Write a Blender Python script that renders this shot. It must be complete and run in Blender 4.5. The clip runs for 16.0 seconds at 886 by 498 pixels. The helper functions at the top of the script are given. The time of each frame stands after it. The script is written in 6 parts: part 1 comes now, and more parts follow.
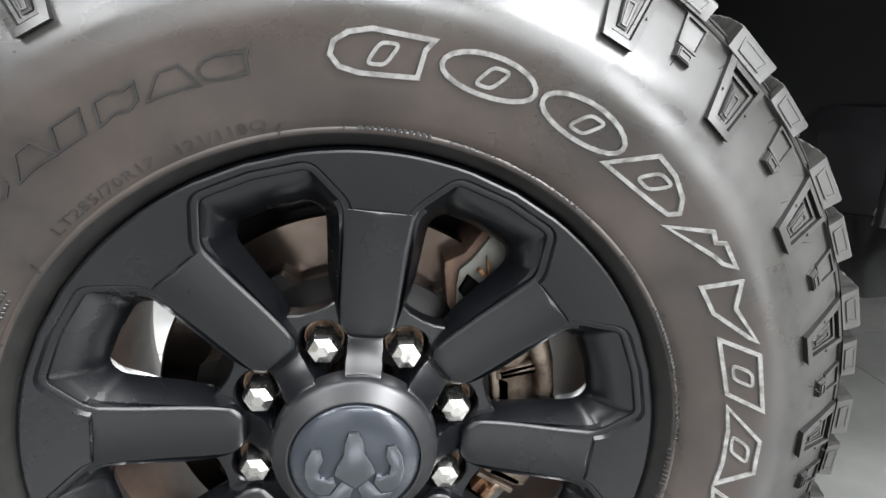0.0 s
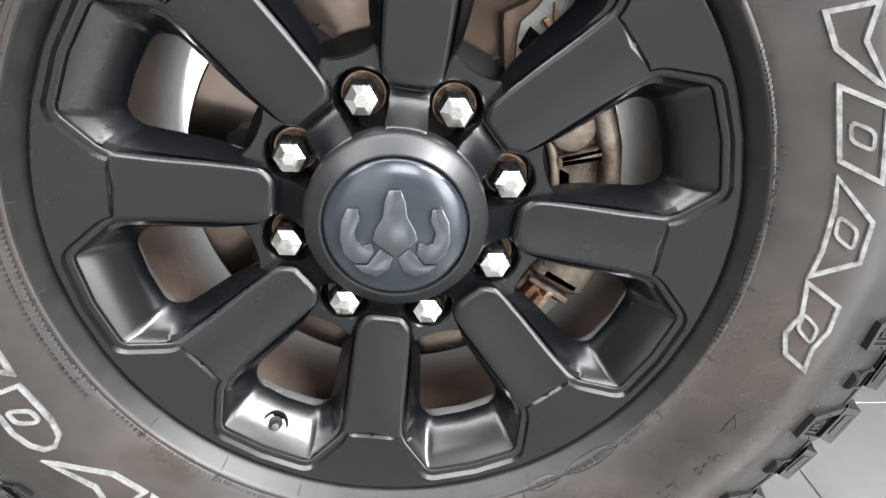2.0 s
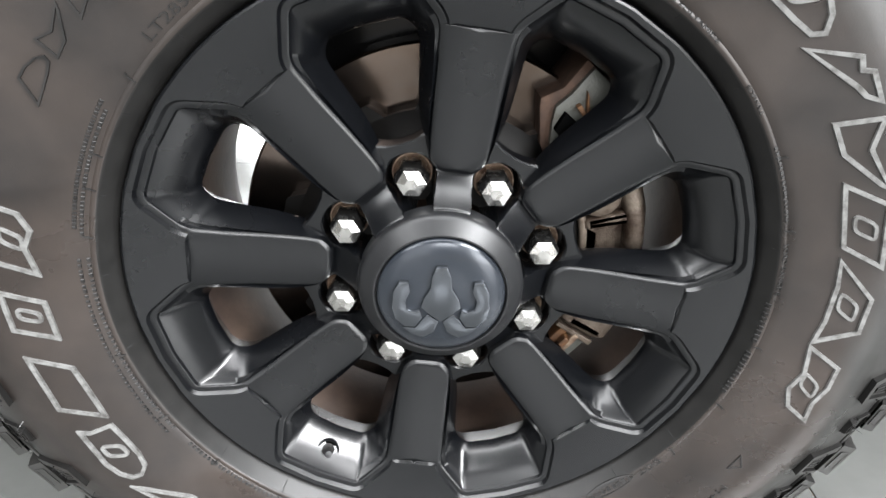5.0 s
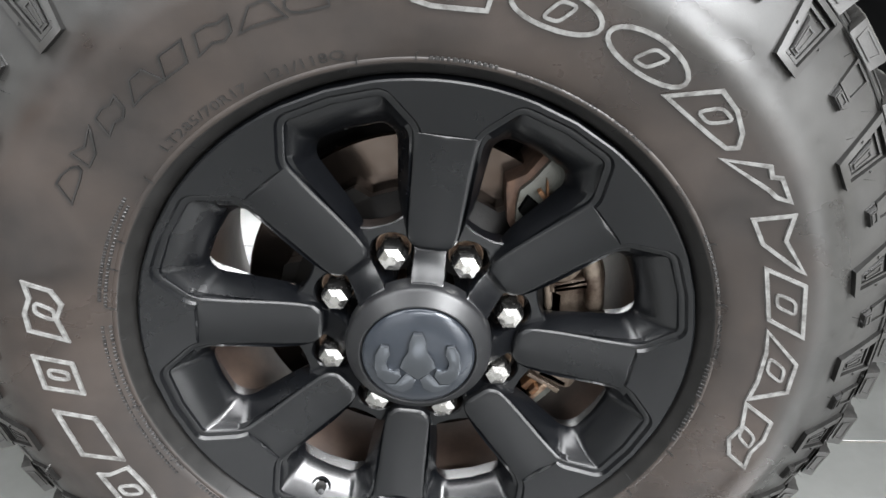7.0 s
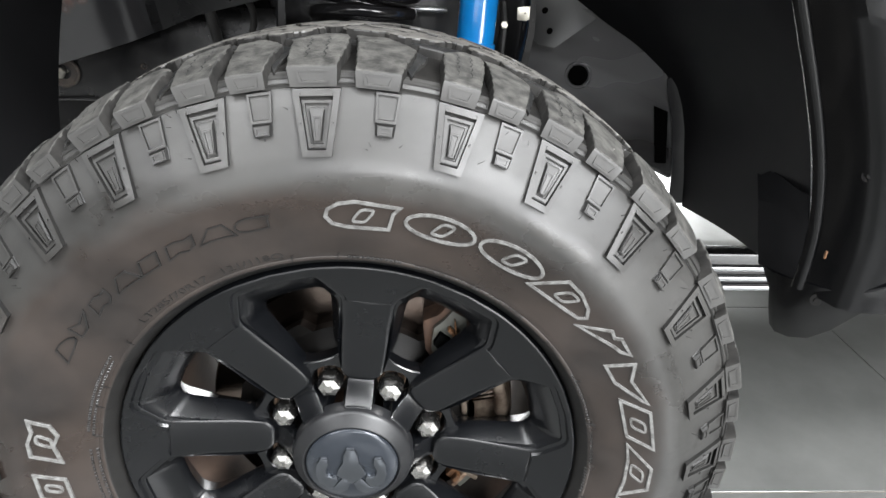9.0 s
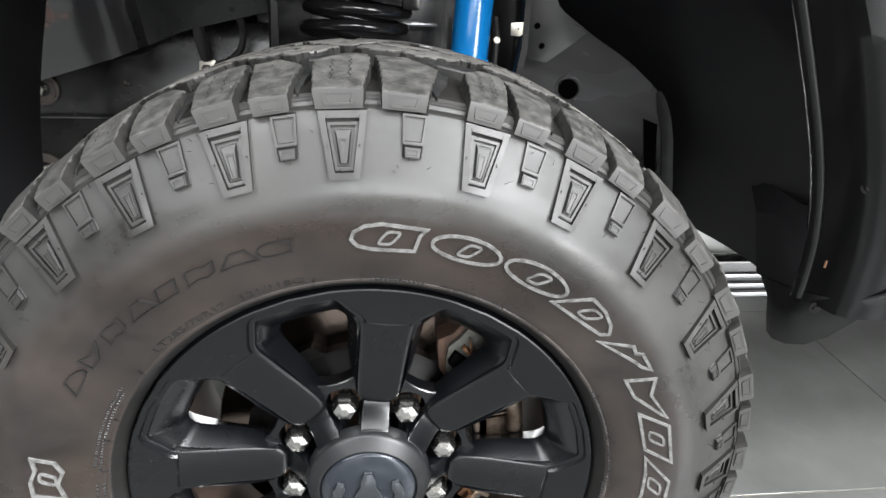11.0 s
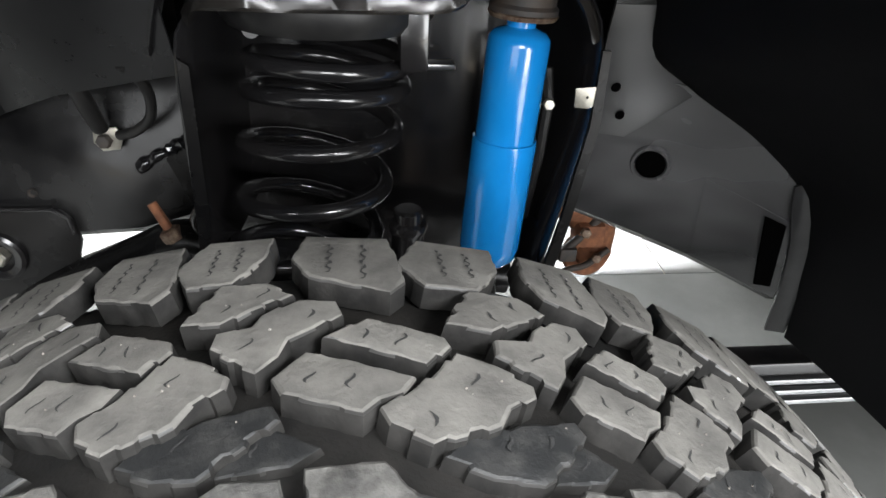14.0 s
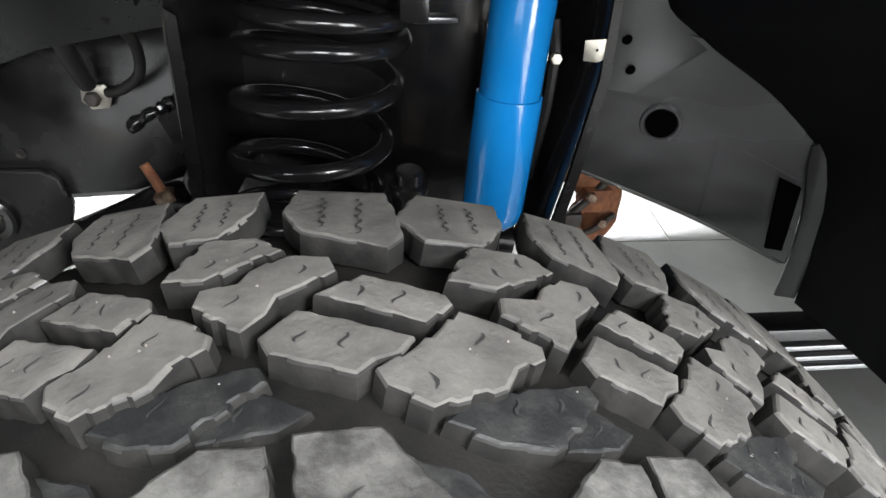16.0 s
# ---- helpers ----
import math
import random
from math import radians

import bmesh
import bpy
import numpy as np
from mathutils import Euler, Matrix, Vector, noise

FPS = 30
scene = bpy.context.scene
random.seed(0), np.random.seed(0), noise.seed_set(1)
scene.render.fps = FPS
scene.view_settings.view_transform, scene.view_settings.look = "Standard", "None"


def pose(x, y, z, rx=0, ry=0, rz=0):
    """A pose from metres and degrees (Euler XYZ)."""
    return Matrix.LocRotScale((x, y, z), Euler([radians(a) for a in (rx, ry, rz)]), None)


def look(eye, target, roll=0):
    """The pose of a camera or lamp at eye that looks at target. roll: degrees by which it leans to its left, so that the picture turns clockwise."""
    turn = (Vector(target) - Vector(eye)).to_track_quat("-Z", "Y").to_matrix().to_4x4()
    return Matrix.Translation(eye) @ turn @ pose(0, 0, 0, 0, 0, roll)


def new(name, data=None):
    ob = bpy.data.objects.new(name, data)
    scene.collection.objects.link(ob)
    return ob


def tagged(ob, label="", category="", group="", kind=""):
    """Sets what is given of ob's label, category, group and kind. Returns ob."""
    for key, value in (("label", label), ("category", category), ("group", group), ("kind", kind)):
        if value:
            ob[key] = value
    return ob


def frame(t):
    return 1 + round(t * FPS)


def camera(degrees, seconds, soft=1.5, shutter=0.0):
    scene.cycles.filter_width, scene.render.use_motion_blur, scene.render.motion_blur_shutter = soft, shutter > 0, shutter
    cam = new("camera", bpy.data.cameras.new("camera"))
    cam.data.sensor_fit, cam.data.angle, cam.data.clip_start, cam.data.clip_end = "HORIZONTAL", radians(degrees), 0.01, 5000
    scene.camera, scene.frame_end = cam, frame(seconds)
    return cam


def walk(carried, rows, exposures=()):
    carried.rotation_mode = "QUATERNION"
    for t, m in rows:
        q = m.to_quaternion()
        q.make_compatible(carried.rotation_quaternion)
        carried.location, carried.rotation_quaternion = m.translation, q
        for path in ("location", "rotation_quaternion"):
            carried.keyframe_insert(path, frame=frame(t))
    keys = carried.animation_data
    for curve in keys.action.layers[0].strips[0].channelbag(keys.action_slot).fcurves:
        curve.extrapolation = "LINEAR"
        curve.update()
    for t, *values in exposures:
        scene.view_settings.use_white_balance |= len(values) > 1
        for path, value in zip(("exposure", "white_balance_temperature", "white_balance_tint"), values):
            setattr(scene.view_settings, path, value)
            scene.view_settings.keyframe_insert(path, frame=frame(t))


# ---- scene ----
cam = camera(72.0, 16.0)
PATH = [
    (0, (0.013, -0.487, 0.698), (0.251, 1.404, 0.09), 1.5),
    (0.5, (0.007, -0.46, 0.672), (0.17, 1.42, 0.01), 1.7),
    (1, (0.007, -0.457, 0.642), (0.137, 1.404, -0.08), 1.7),
    (1.5, (0.009, -0.462, 0.607), (0.115, 1.38, -0.164), 1.7),
    (2, (0.013, -0.473, 0.561), (0.105, 1.348, -0.261), 1.7),
    (2.5, (0.011, -0.489, 0.535), (0.097, 1.307, -0.342), 1.7),
    (3, (0.017, -0.513, 0.526), (0.086, 1.255, -0.408), 1.7),
    (3.5, (0.012, -0.514, 0.546), (0.07, 1.24, -0.414), 1.6),
    (4, (0.002, -0.506, 0.578), (0.047, 1.251, -0.376), 1.6),
    (4.5, (-0.01, -0.492, 0.618), (0.036, 1.268, -0.331), 1.5),
    (5, (-0.01, -0.482, 0.652), (0.038, 1.282, -0.29), 1.6),
    (5.2, (-0.009, -0.48, 0.666), (0.042, 1.282, -0.279), 1.6),
    (7.3, (0.02, -0.527, 0.752), (0.043, 1.253, -0.16), 1.4),
    (7.5, (0.025, -0.537, 0.775), (0.057, 1.244, -0.134), 1.5),
    (8, (0.036, -0.565, 0.82), (0.086, 1.221, -0.078), 1.8),
    (8.5, (0.055, -0.569, 0.858), (0.112, 1.225, -0.026), 1.8),
    (9, (0.065, -0.571, 0.891), (0.152, 1.224, 0.012), 1.8),
    (11.3, (0.014, -0.554, 0.899), (0.218, 1.248, 0.056), 2.0),
    (11.5, (0.014, -0.529, 0.909), (0.22, 1.275, 0.07), 1.9),
    (12, (0.045, -0.405, 0.977), (0.257, 1.403, 0.148), 2.0),
    (12.5, (0.079, -0.297, 1.052), (0.291, 1.517, 0.239), 2.1),
    (13, (0.038, -0.199, 1.014), (0.224, 1.615, 0.191), 2.1),
    (13.5, (0.037, -0.156, 0.996), (0.206, 1.582, 0.021), 2.0),
    (14, (0.041, -0.144, 0.989), (0.205, 1.541, -0.075), 2.1),
    (14.5, (0.042, -0.142, 0.986), (0.205, 1.521, -0.112), 2.2),
    (15, (0.044, -0.136, 0.977), (0.202, 1.515, -0.14), 2.0),
    (15.5, (0.043, -0.136, 0.975), (0.2, 1.503, -0.161), 2.0),
    (16, (0.043, -0.131, 0.972), (0.197, 1.5, -0.176), 2.0),
]
walk(cam, [(t, look(eye, target, roll)) for t, eye, target, roll in PATH], ((0.0, 1.68), (0.5, 1.88), (1.5, 1.94), (2.5, 1.68), (3.5, 1.54), (5.0, 1.5), (7.5, 1.52), (9.0, 1.42), (11.5, 1.4), (12.5, 1.64), (16.0, 1.48)))

# ---------------------------------------------------------------- light
world = bpy.data.worlds.new("world")
scene.world = world
world.use_nodes = True
world.node_tree.nodes["Background"].inputs[0].default_value = (0.75, 0.78, 0.82, 1)
world.node_tree.nodes["Background"].inputs[1].default_value = 0.25


def ceiling_lamp(x, y, sx, sy, watts):
    lamp = bpy.data.lights.new("ceiling_lamp", "AREA")
    lamp.shape, lamp.size, lamp.size_y, lamp.energy = "RECTANGLE", sx, sy, watts
    lamp.color = (0.965, 0.98, 1.0)
    ob = new("ceiling_lamp", lamp)
    ob.matrix_world = pose(x, y, 3.42)
    return ob


for lx in (-3.0, 3.0):
    for ly in (-3.9, -2.3):
        ceiling_lamp(lx, ly, 2.3, 1.0, 48 if lx < 0 else 222)
for lx in (-1.1, 1.1):
    ceiling_lamp(lx, -0.95, 2.0, 1.0, 34)
for lx in (-1.5, 2.5):
    for ly in (3.0, 5.0):
        ceiling_lamp(lx, ly, 1.6, 0.5, 430)
# daylight through the glazed south front
for lx, lz, w, h, e in ((-1.75, 1.5, 2.5, 2.8, 22), (0.4, 2.3, 1.6, 1.2, 46), (3.3, 1.4, 2.2, 2.6, 112)):
    lamp = bpy.data.lights.new("window_and_fill_light", "AREA")
    lamp.shape, lamp.size, lamp.size_y, lamp.energy = "RECTANGLE", w, h, e
    lamp.color = (0.965, 0.98, 1.0)
    ob = new("window_and_fill_light", lamp)
    ob.matrix_world = pose(lx, -4.93, lz, 90, 0, 0)
# unseen low fill lamp added behind the truck to light the floor beneath
lamp = bpy.data.lights.new("window_and_fill_light", "AREA")
lamp.shape, lamp.size, lamp.size_y, lamp.energy = "RECTANGLE", 5.0, 1.5, 130
lamp.color = (0.965, 0.98, 1.0)
new("window_and_fill_light", lamp).matrix_world = pose(0.6, 5.7, 0.9, -90, 0, 0)

# ---------------------------------------------------------------- materials


def material(name, base, rough=0.5, metal=0.0, second=None, scale=40.0, detail=6.0, spread=(0.35, 0.65), bump=0.0,
             bump_scale=300.0, rough2=None, coat=0.0, stretch=(1, 1, 1), vary=0.0, specular=0.5):
    m = bpy.data.materials.new(name)
    m.use_nodes = True
    nt = m.node_tree
    b = nt.nodes["Principled BSDF"]
    b.inputs["Roughness"].default_value = rough
    b.inputs["Metallic"].default_value = metal
    b.inputs["Coat Weight"].default_value = coat
    b.inputs["Coat Roughness"].default_value = 0.08
    b.inputs["Specular IOR Level"].default_value = specular
    b.inputs["Base Color"].default_value = (*base, 1)
    tc = nt.nodes.new("ShaderNodeTexCoord")
    mp = nt.nodes.new("ShaderNodeMapping")
    mp.inputs["Scale"].default_value = stretch
    nt.links.new(tc.outputs["Object"], mp.inputs["Vector"])
    if second:
        n1 = nt.nodes.new("ShaderNodeTexNoise")
        n1.inputs["Scale"].default_value, n1.inputs["Detail"].default_value = scale, detail
        n1.inputs["Roughness"].default_value = 0.62
        nt.links.new(mp.outputs["Vector"], n1.inputs["Vector"])
        ramp = nt.nodes.new("ShaderNodeValToRGB")
        ramp.color_ramp.elements[0].position, ramp.color_ramp.elements[1].position = spread
        ramp.color_ramp.elements[0].color = (*base, 1)
        ramp.color_ramp.elements[1].color = (*second, 1)
        nt.links.new(n1.outputs["Fac"], ramp.inputs["Fac"])
        out = ramp.outputs["Color"]
        if vary:
            info = nt.nodes.new("ShaderNodeObjectInfo")
            mr = nt.nodes.new("ShaderNodeMapRange")
            mr.inputs["To Min"].default_value, mr.inputs["To Max"].default_value = 1 - vary, 1 + vary
            nt.links.new(info.outputs["Random"], mr.inputs["Value"])
            hs = nt.nodes.new("ShaderNodeHueSaturation")
            nt.links.new(mr.outputs["Result"], hs.inputs["Value"])
            nt.links.new(out, hs.inputs["Color"])
            out = hs.outputs["Color"]
        nt.links.new(out, b.inputs["Base Color"])
        if rough2 is not None:
            mr = nt.nodes.new("ShaderNodeMapRange")
            mr.inputs["From Min"].default_value, mr.inputs["From Max"].default_value = spread
            mr.inputs["To Min"].default_value, mr.inputs["To Max"].default_value = rough, rough2
            nt.links.new(n1.outputs["Fac"], mr.inputs["Value"])
            nt.links.new(mr.outputs["Result"], b.inputs["Roughness"])
    if bump:
        n2 = nt.nodes.new("ShaderNodeTexNoise")
        n2.inputs["Scale"].default_value, n2.inputs["Detail"].default_value = bump_scale, 4
        nt.links.new(mp.outputs["Vector"], n2.inputs["Vector"])
        bp = nt.nodes.new("ShaderNodeBump")
        bp.inputs["Strength"].default_value, bp.inputs["Distance"].default_value = bump, 0.001
        nt.links.new(n2.outputs["Fac"], bp.inputs["Height"])
        nt.links.new(bp.outputs["Normal"], b.inputs["Normal"])
    return m


M_RUBBER = material("tyre_rubber", (0.0172, 0.0168, 0.0166), 0.31, second=(0.037, 0.0344, 0.0330), scale=8, rough2=0.50, spread=(0.36, 0.66), bump=0.06, bump_scale=900, specular=0.60)
M_LETTER = material("clean_raised_rubber", (0.007, 0.007, 0.007), 0.30, second=(0.016, 0.015, 0.0145), scale=60, rough2=0.42, specular=0.5)
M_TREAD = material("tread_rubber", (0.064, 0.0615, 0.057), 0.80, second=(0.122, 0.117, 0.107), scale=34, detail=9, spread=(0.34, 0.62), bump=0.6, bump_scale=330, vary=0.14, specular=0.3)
# dust-free block sides, with the shade of the gaps put into their colour
M_TREAD_DARK = material("shaded_tread_rubber", (0.011, 0.0108, 0.0104), 0.75, second=(0.026, 0.025, 0.0235), scale=45, bump=0.25, bump_scale=500, specular=0.12)
M_TREAD_LOW = material("shoulder_tread_rubber", (0.027, 0.0265, 0.025), 0.62, second=(0.082, 0.080, 0.074), scale=70, detail=9, bump=0.7, bump_scale=260, spread=(0.40, 0.64), vary=0.1, specular=0.3)
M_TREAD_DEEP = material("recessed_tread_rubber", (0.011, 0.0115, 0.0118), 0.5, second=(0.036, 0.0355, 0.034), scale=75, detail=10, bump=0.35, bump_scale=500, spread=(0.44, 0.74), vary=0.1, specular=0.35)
# groove floor: shade between the blocks is put into this near-black rubber
M_GROOVE = material("shaded_groove_rubber", (0.0038, 0.0037, 0.0035), 0.6, second=(0.012, 0.0110, 0.0098), scale=30, detail=8, bump=0.3, bump_scale=500, specular=0.25)
# shade of lug edges and of the bead gap, put into a blacker rubber
M_EDGE_RUBBER = material("shaded_edge_rubber", (0.0075, 0.0073, 0.0070), 0.40, second=(0.013, 0.0125, 0.012), scale=50, specular=0.35)
M_SIPE = material("sipe_shadow_rubber", (0.012, 0.012, 0.012), 0.9)
M_WHITE_RUBBER = material("worn_white_rubber", (0.165, 0.165, 0.16), 0.38, second=(0.055, 0.052, 0.049), scale=140, spread=(0.42, 0.70))
M_RIM = material("satin_black_alloy", (0.0018, 0.0021, 0.0027), 0.24, second=(0.0025, 0.0028, 0.0035), scale=6, rough2=0.28, specular=0.52)
# duller black puts the shade behind the nut flanges into the hub's colour
M_HUB_SHADE = material("shaded_hub_black", (0.0028, 0.0027, 0.0026), 0.55, second=(0.0055, 0.0048, 0.0042), scale=50, bump=0.2, bump_scale=400, specular=0.15)
M_BARREL = material("dusty_rim_barrel", (0.042, 0.027, 0.021), 0.55, second=(0.072, 0.048, 0.035), scale=25, detail=8, bump=0.2, bump_scale=200)
M_CHROME = material("chrome", (0.58, 0.57, 0.55), 0.22, 1.0, second=(0.36, 0.35, 0.335), scale=130, spread=(0.52, 0.68), rough2=0.36, bump=0.12, bump_scale=350)
M_RUST_RING = material("rusty_steel", (0.10, 0.06, 0.04), 0.5, 0.4, second=(0.28, 0.21, 0.15), scale=120, spread=(0.42, 0.66), bump=0.3)
M_CAP = material("dark_cap_plastic", (0.009, 0.0093, 0.0102), 0.40, second=(0.017, 0.017, 0.018), scale=120, spread=(0.55, 0.8))
M_CAP_DISC = material("smoked_cap_disc", (0.020, 0.024, 0.030), 0.22, 0.35, second=(0.025, 0.029, 0.036), scale=40, coat=0.1)
M_EMBLEM = material("dark_chrome", (0.13, 0.14, 0.155), 0.17, 0.9)
M_DISC = material("brushed_disc_steel", (0.20, 0.165, 0.145), 0.14, 1.0, second=(0.075, 0.050, 0.037), scale=12, spread=(0.36, 0.70), rough2=0.24)
brushed = M_DISC.node_tree.nodes.new("ShaderNodeTangent")
brushed.direction_type, brushed.axis = "RADIAL", "Y"
M_DISC.node_tree.links.new(brushed.outputs["Tangent"], M_DISC.node_tree.nodes["Principled BSDF"].inputs["Tangent"])
M_DISC.node_tree.nodes["Principled BSDF"].inputs["Anisotropic"].default_value = 0.5
M_DISC_RUST = material("rusted_iron", (0.045, 0.026, 0.018), 0.75, 0.2, second=(0.085, 0.048, 0.031), scale=90, bump=0.4)
M_HAT = material("rust_edged_black_hat", (0.006, 0.006, 0.006), 0.5, second=(0.085, 0.048, 0.031), scale=60, detail=8, spread=(0.56, 0.66), bump=0.4)
M_CALIPER = material("caliper_iron", (0.19, 0.155, 0.122), 0.42, 0.45, second=(0.042, 0.026, 0.018), scale=28, spread=(0.38, 0.62), bump=0.6, bump_scale=700)
M_BRACKET = material("pale_bracket_steel", (0.085, 0.086, 0.076), 0.45, 0.3, second=(0.040, 0.030, 0.020), scale=70, detail=8, spread=(0.52, 0.68), bump=0.4, bump_scale=500)
M_GLOSS_BLACK = material("gloss_black_paint", (0.010, 0.010, 0.011), 0.16, second=(0.014, 0.013, 0.013), scale=14, rough2=0.26, bump=0.05, bump_scale=60, coat=0.4)
M_FRAME = material("black_frame_paint", (0.005, 0.005, 0.0055), 0.15, second=(0.012, 0.0115, 0.011), scale=7, rough2=0.36, bump=0.10, bump_scale=60, specular=0.22)
M_PLASTIC = material("black_liner_plastic", (0.0082, 0.0082, 0.0087), 0.50, second=(0.0098, 0.0098, 0.0104), scale=20, rough2=0.56, bump=0.03, bump_scale=900, specular=0.02)
M_FLARE = material("black_flare_plastic", (0.0014, 0.0015, 0.0018), 0.24, second=(0.0022, 0.0022, 0.0026), scale=25, bump=0.05, bump_scale=900, specular=0.34)
# flat black; the shade inside holes and wells is put into the colour
M_HOLE = material("dark_hollow", (0.002, 0.002, 0.002), 1.0, specular=0.0)
M_PANEL = material("semi_gloss_black_panel", (0.008, 0.008, 0.0085), 0.26, second=(0.013, 0.013, 0.0135), scale=6, rough2=0.40, bump=0.05, bump_scale=400, specular=0.35)
M_APRON = material("rust_stained_paint", (0.020, 0.020, 0.021), 0.17, second=(0.12, 0.05, 0.036), scale=9, detail=3, spread=(0.60, 0.68), rough2=0.5, bump=0.05, bump_scale=80, specular=0.6)
M_RAIL = material("blotchy_rail_paint", (0.006, 0.006, 0.0065), 0.14, second=(0.017, 0.0166, 0.0162), scale=8, detail=4, spread=(0.40, 0.72), rough2=0.38, bump=0.06, bump_scale=70, specular=0.5)
M_GUSSET = material("satin_dark_grey_paint", (0.018, 0.018, 0.0185), 0.32, second=(0.024, 0.024, 0.0245), scale=8, rough2=0.42, bump=0.05, bump_scale=300, specular=0.9)
# pale blotches put the bright reflections on the box into its colour
M_OUTRIG = material("sheen_blotched_black_paint", (0.026, 0.026, 0.027), 0.16, second=(0.100, 0.100, 0.102), scale=4, detail=2, spread=(0.38, 0.74), rough2=0.28, bump=0.02, bump_scale=60, specular=1.0, stretch=(1, 1, 2.2))
M_FLAP = material("grey_flap_paint", (0.020, 0.020, 0.021), 0.30, second=(0.032, 0.032, 0.033), scale=25, bump=0.05, bump_scale=400)
M_SKIRT = material("dented_skirt_paint", (0.011, 0.0105, 0.010), 0.19, second=(0.026, 0.023, 0.020), scale=14, rough2=0.30, bump=0.10, bump_scale=60, specular=0.9)
M_CABLE = material("cable_sleeve", (0.010, 0.010, 0.010), 0.5, second=(0.018, 0.017, 0.016), scale=80, bump=0.3, bump_scale=900)
M_BLUE = material("blue_shock_paint", (0.006, 0.235, 0.66), 0.20, second=(0.01, 0.26, 0.70), scale=25, coat=0.8)
M_ZINC = material("zinc_plate", (0.55, 0.53, 0.47), 0.35, 0.8, second=(0.42, 0.40, 0.34), scale=120)
M_BUSH = material("rubber_bush", (0.03, 0.028, 0.027), 0.6, second=(0.06, 0.045, 0.035), scale=60)
M_BUMPER = material("matt_black_isolator_rubber", (0.009, 0.009, 0.0092), 0.42, second=(0.018, 0.0175, 0.017), scale=40, specular=0.4)
M_RUST = material("orange_rust", (0.30, 0.12, 0.055), 0.8, 0.1, second=(0.16, 0.065, 0.035), scale=60, bump=0.5)
M_CLIP = material("rusted_clip_steel", (0.16, 0.075, 0.030), 0.6, 0.3, second=(0.07, 0.035, 0.018), scale=90, bump=0.4)
M_STEEL = material("bright_step_metal", (0.36, 0.365, 0.37), 0.30, 0.9, second=(0.27, 0.275, 0.28), scale=30, stretch=(0.2, 6, 6))
M_BODY = material("pale_silver_paint", (0.44, 0.45, 0.46), 0.34, 0.35, second=(0.47, 0.48, 0.49), scale=30, coat=0.6)
M_TILE = material("grey_porcelain", (0.100, 0.102, 0.0975), 0.16, second=(0.128, 0.130, 0.1245), scale=3.5, rough2=0.24, vary=0.04, bump=0.02, bump_scale=40, specular=0.5)
M_GROUT = material("sandy_grout", (0.36, 0.31, 0.22), 0.85, second=(0.25, 0.21, 0.16), scale=60)
M_WALL = material("dark_wall_paint", (0.040, 0.040, 0.040), 0.7, second=(0.033, 0.033, 0.033), scale=4)
M_CEIL = material("ceiling_paint", (0.12, 0.12, 0.12), 0.8, second=(0.10, 0.10, 0.10), scale=3)


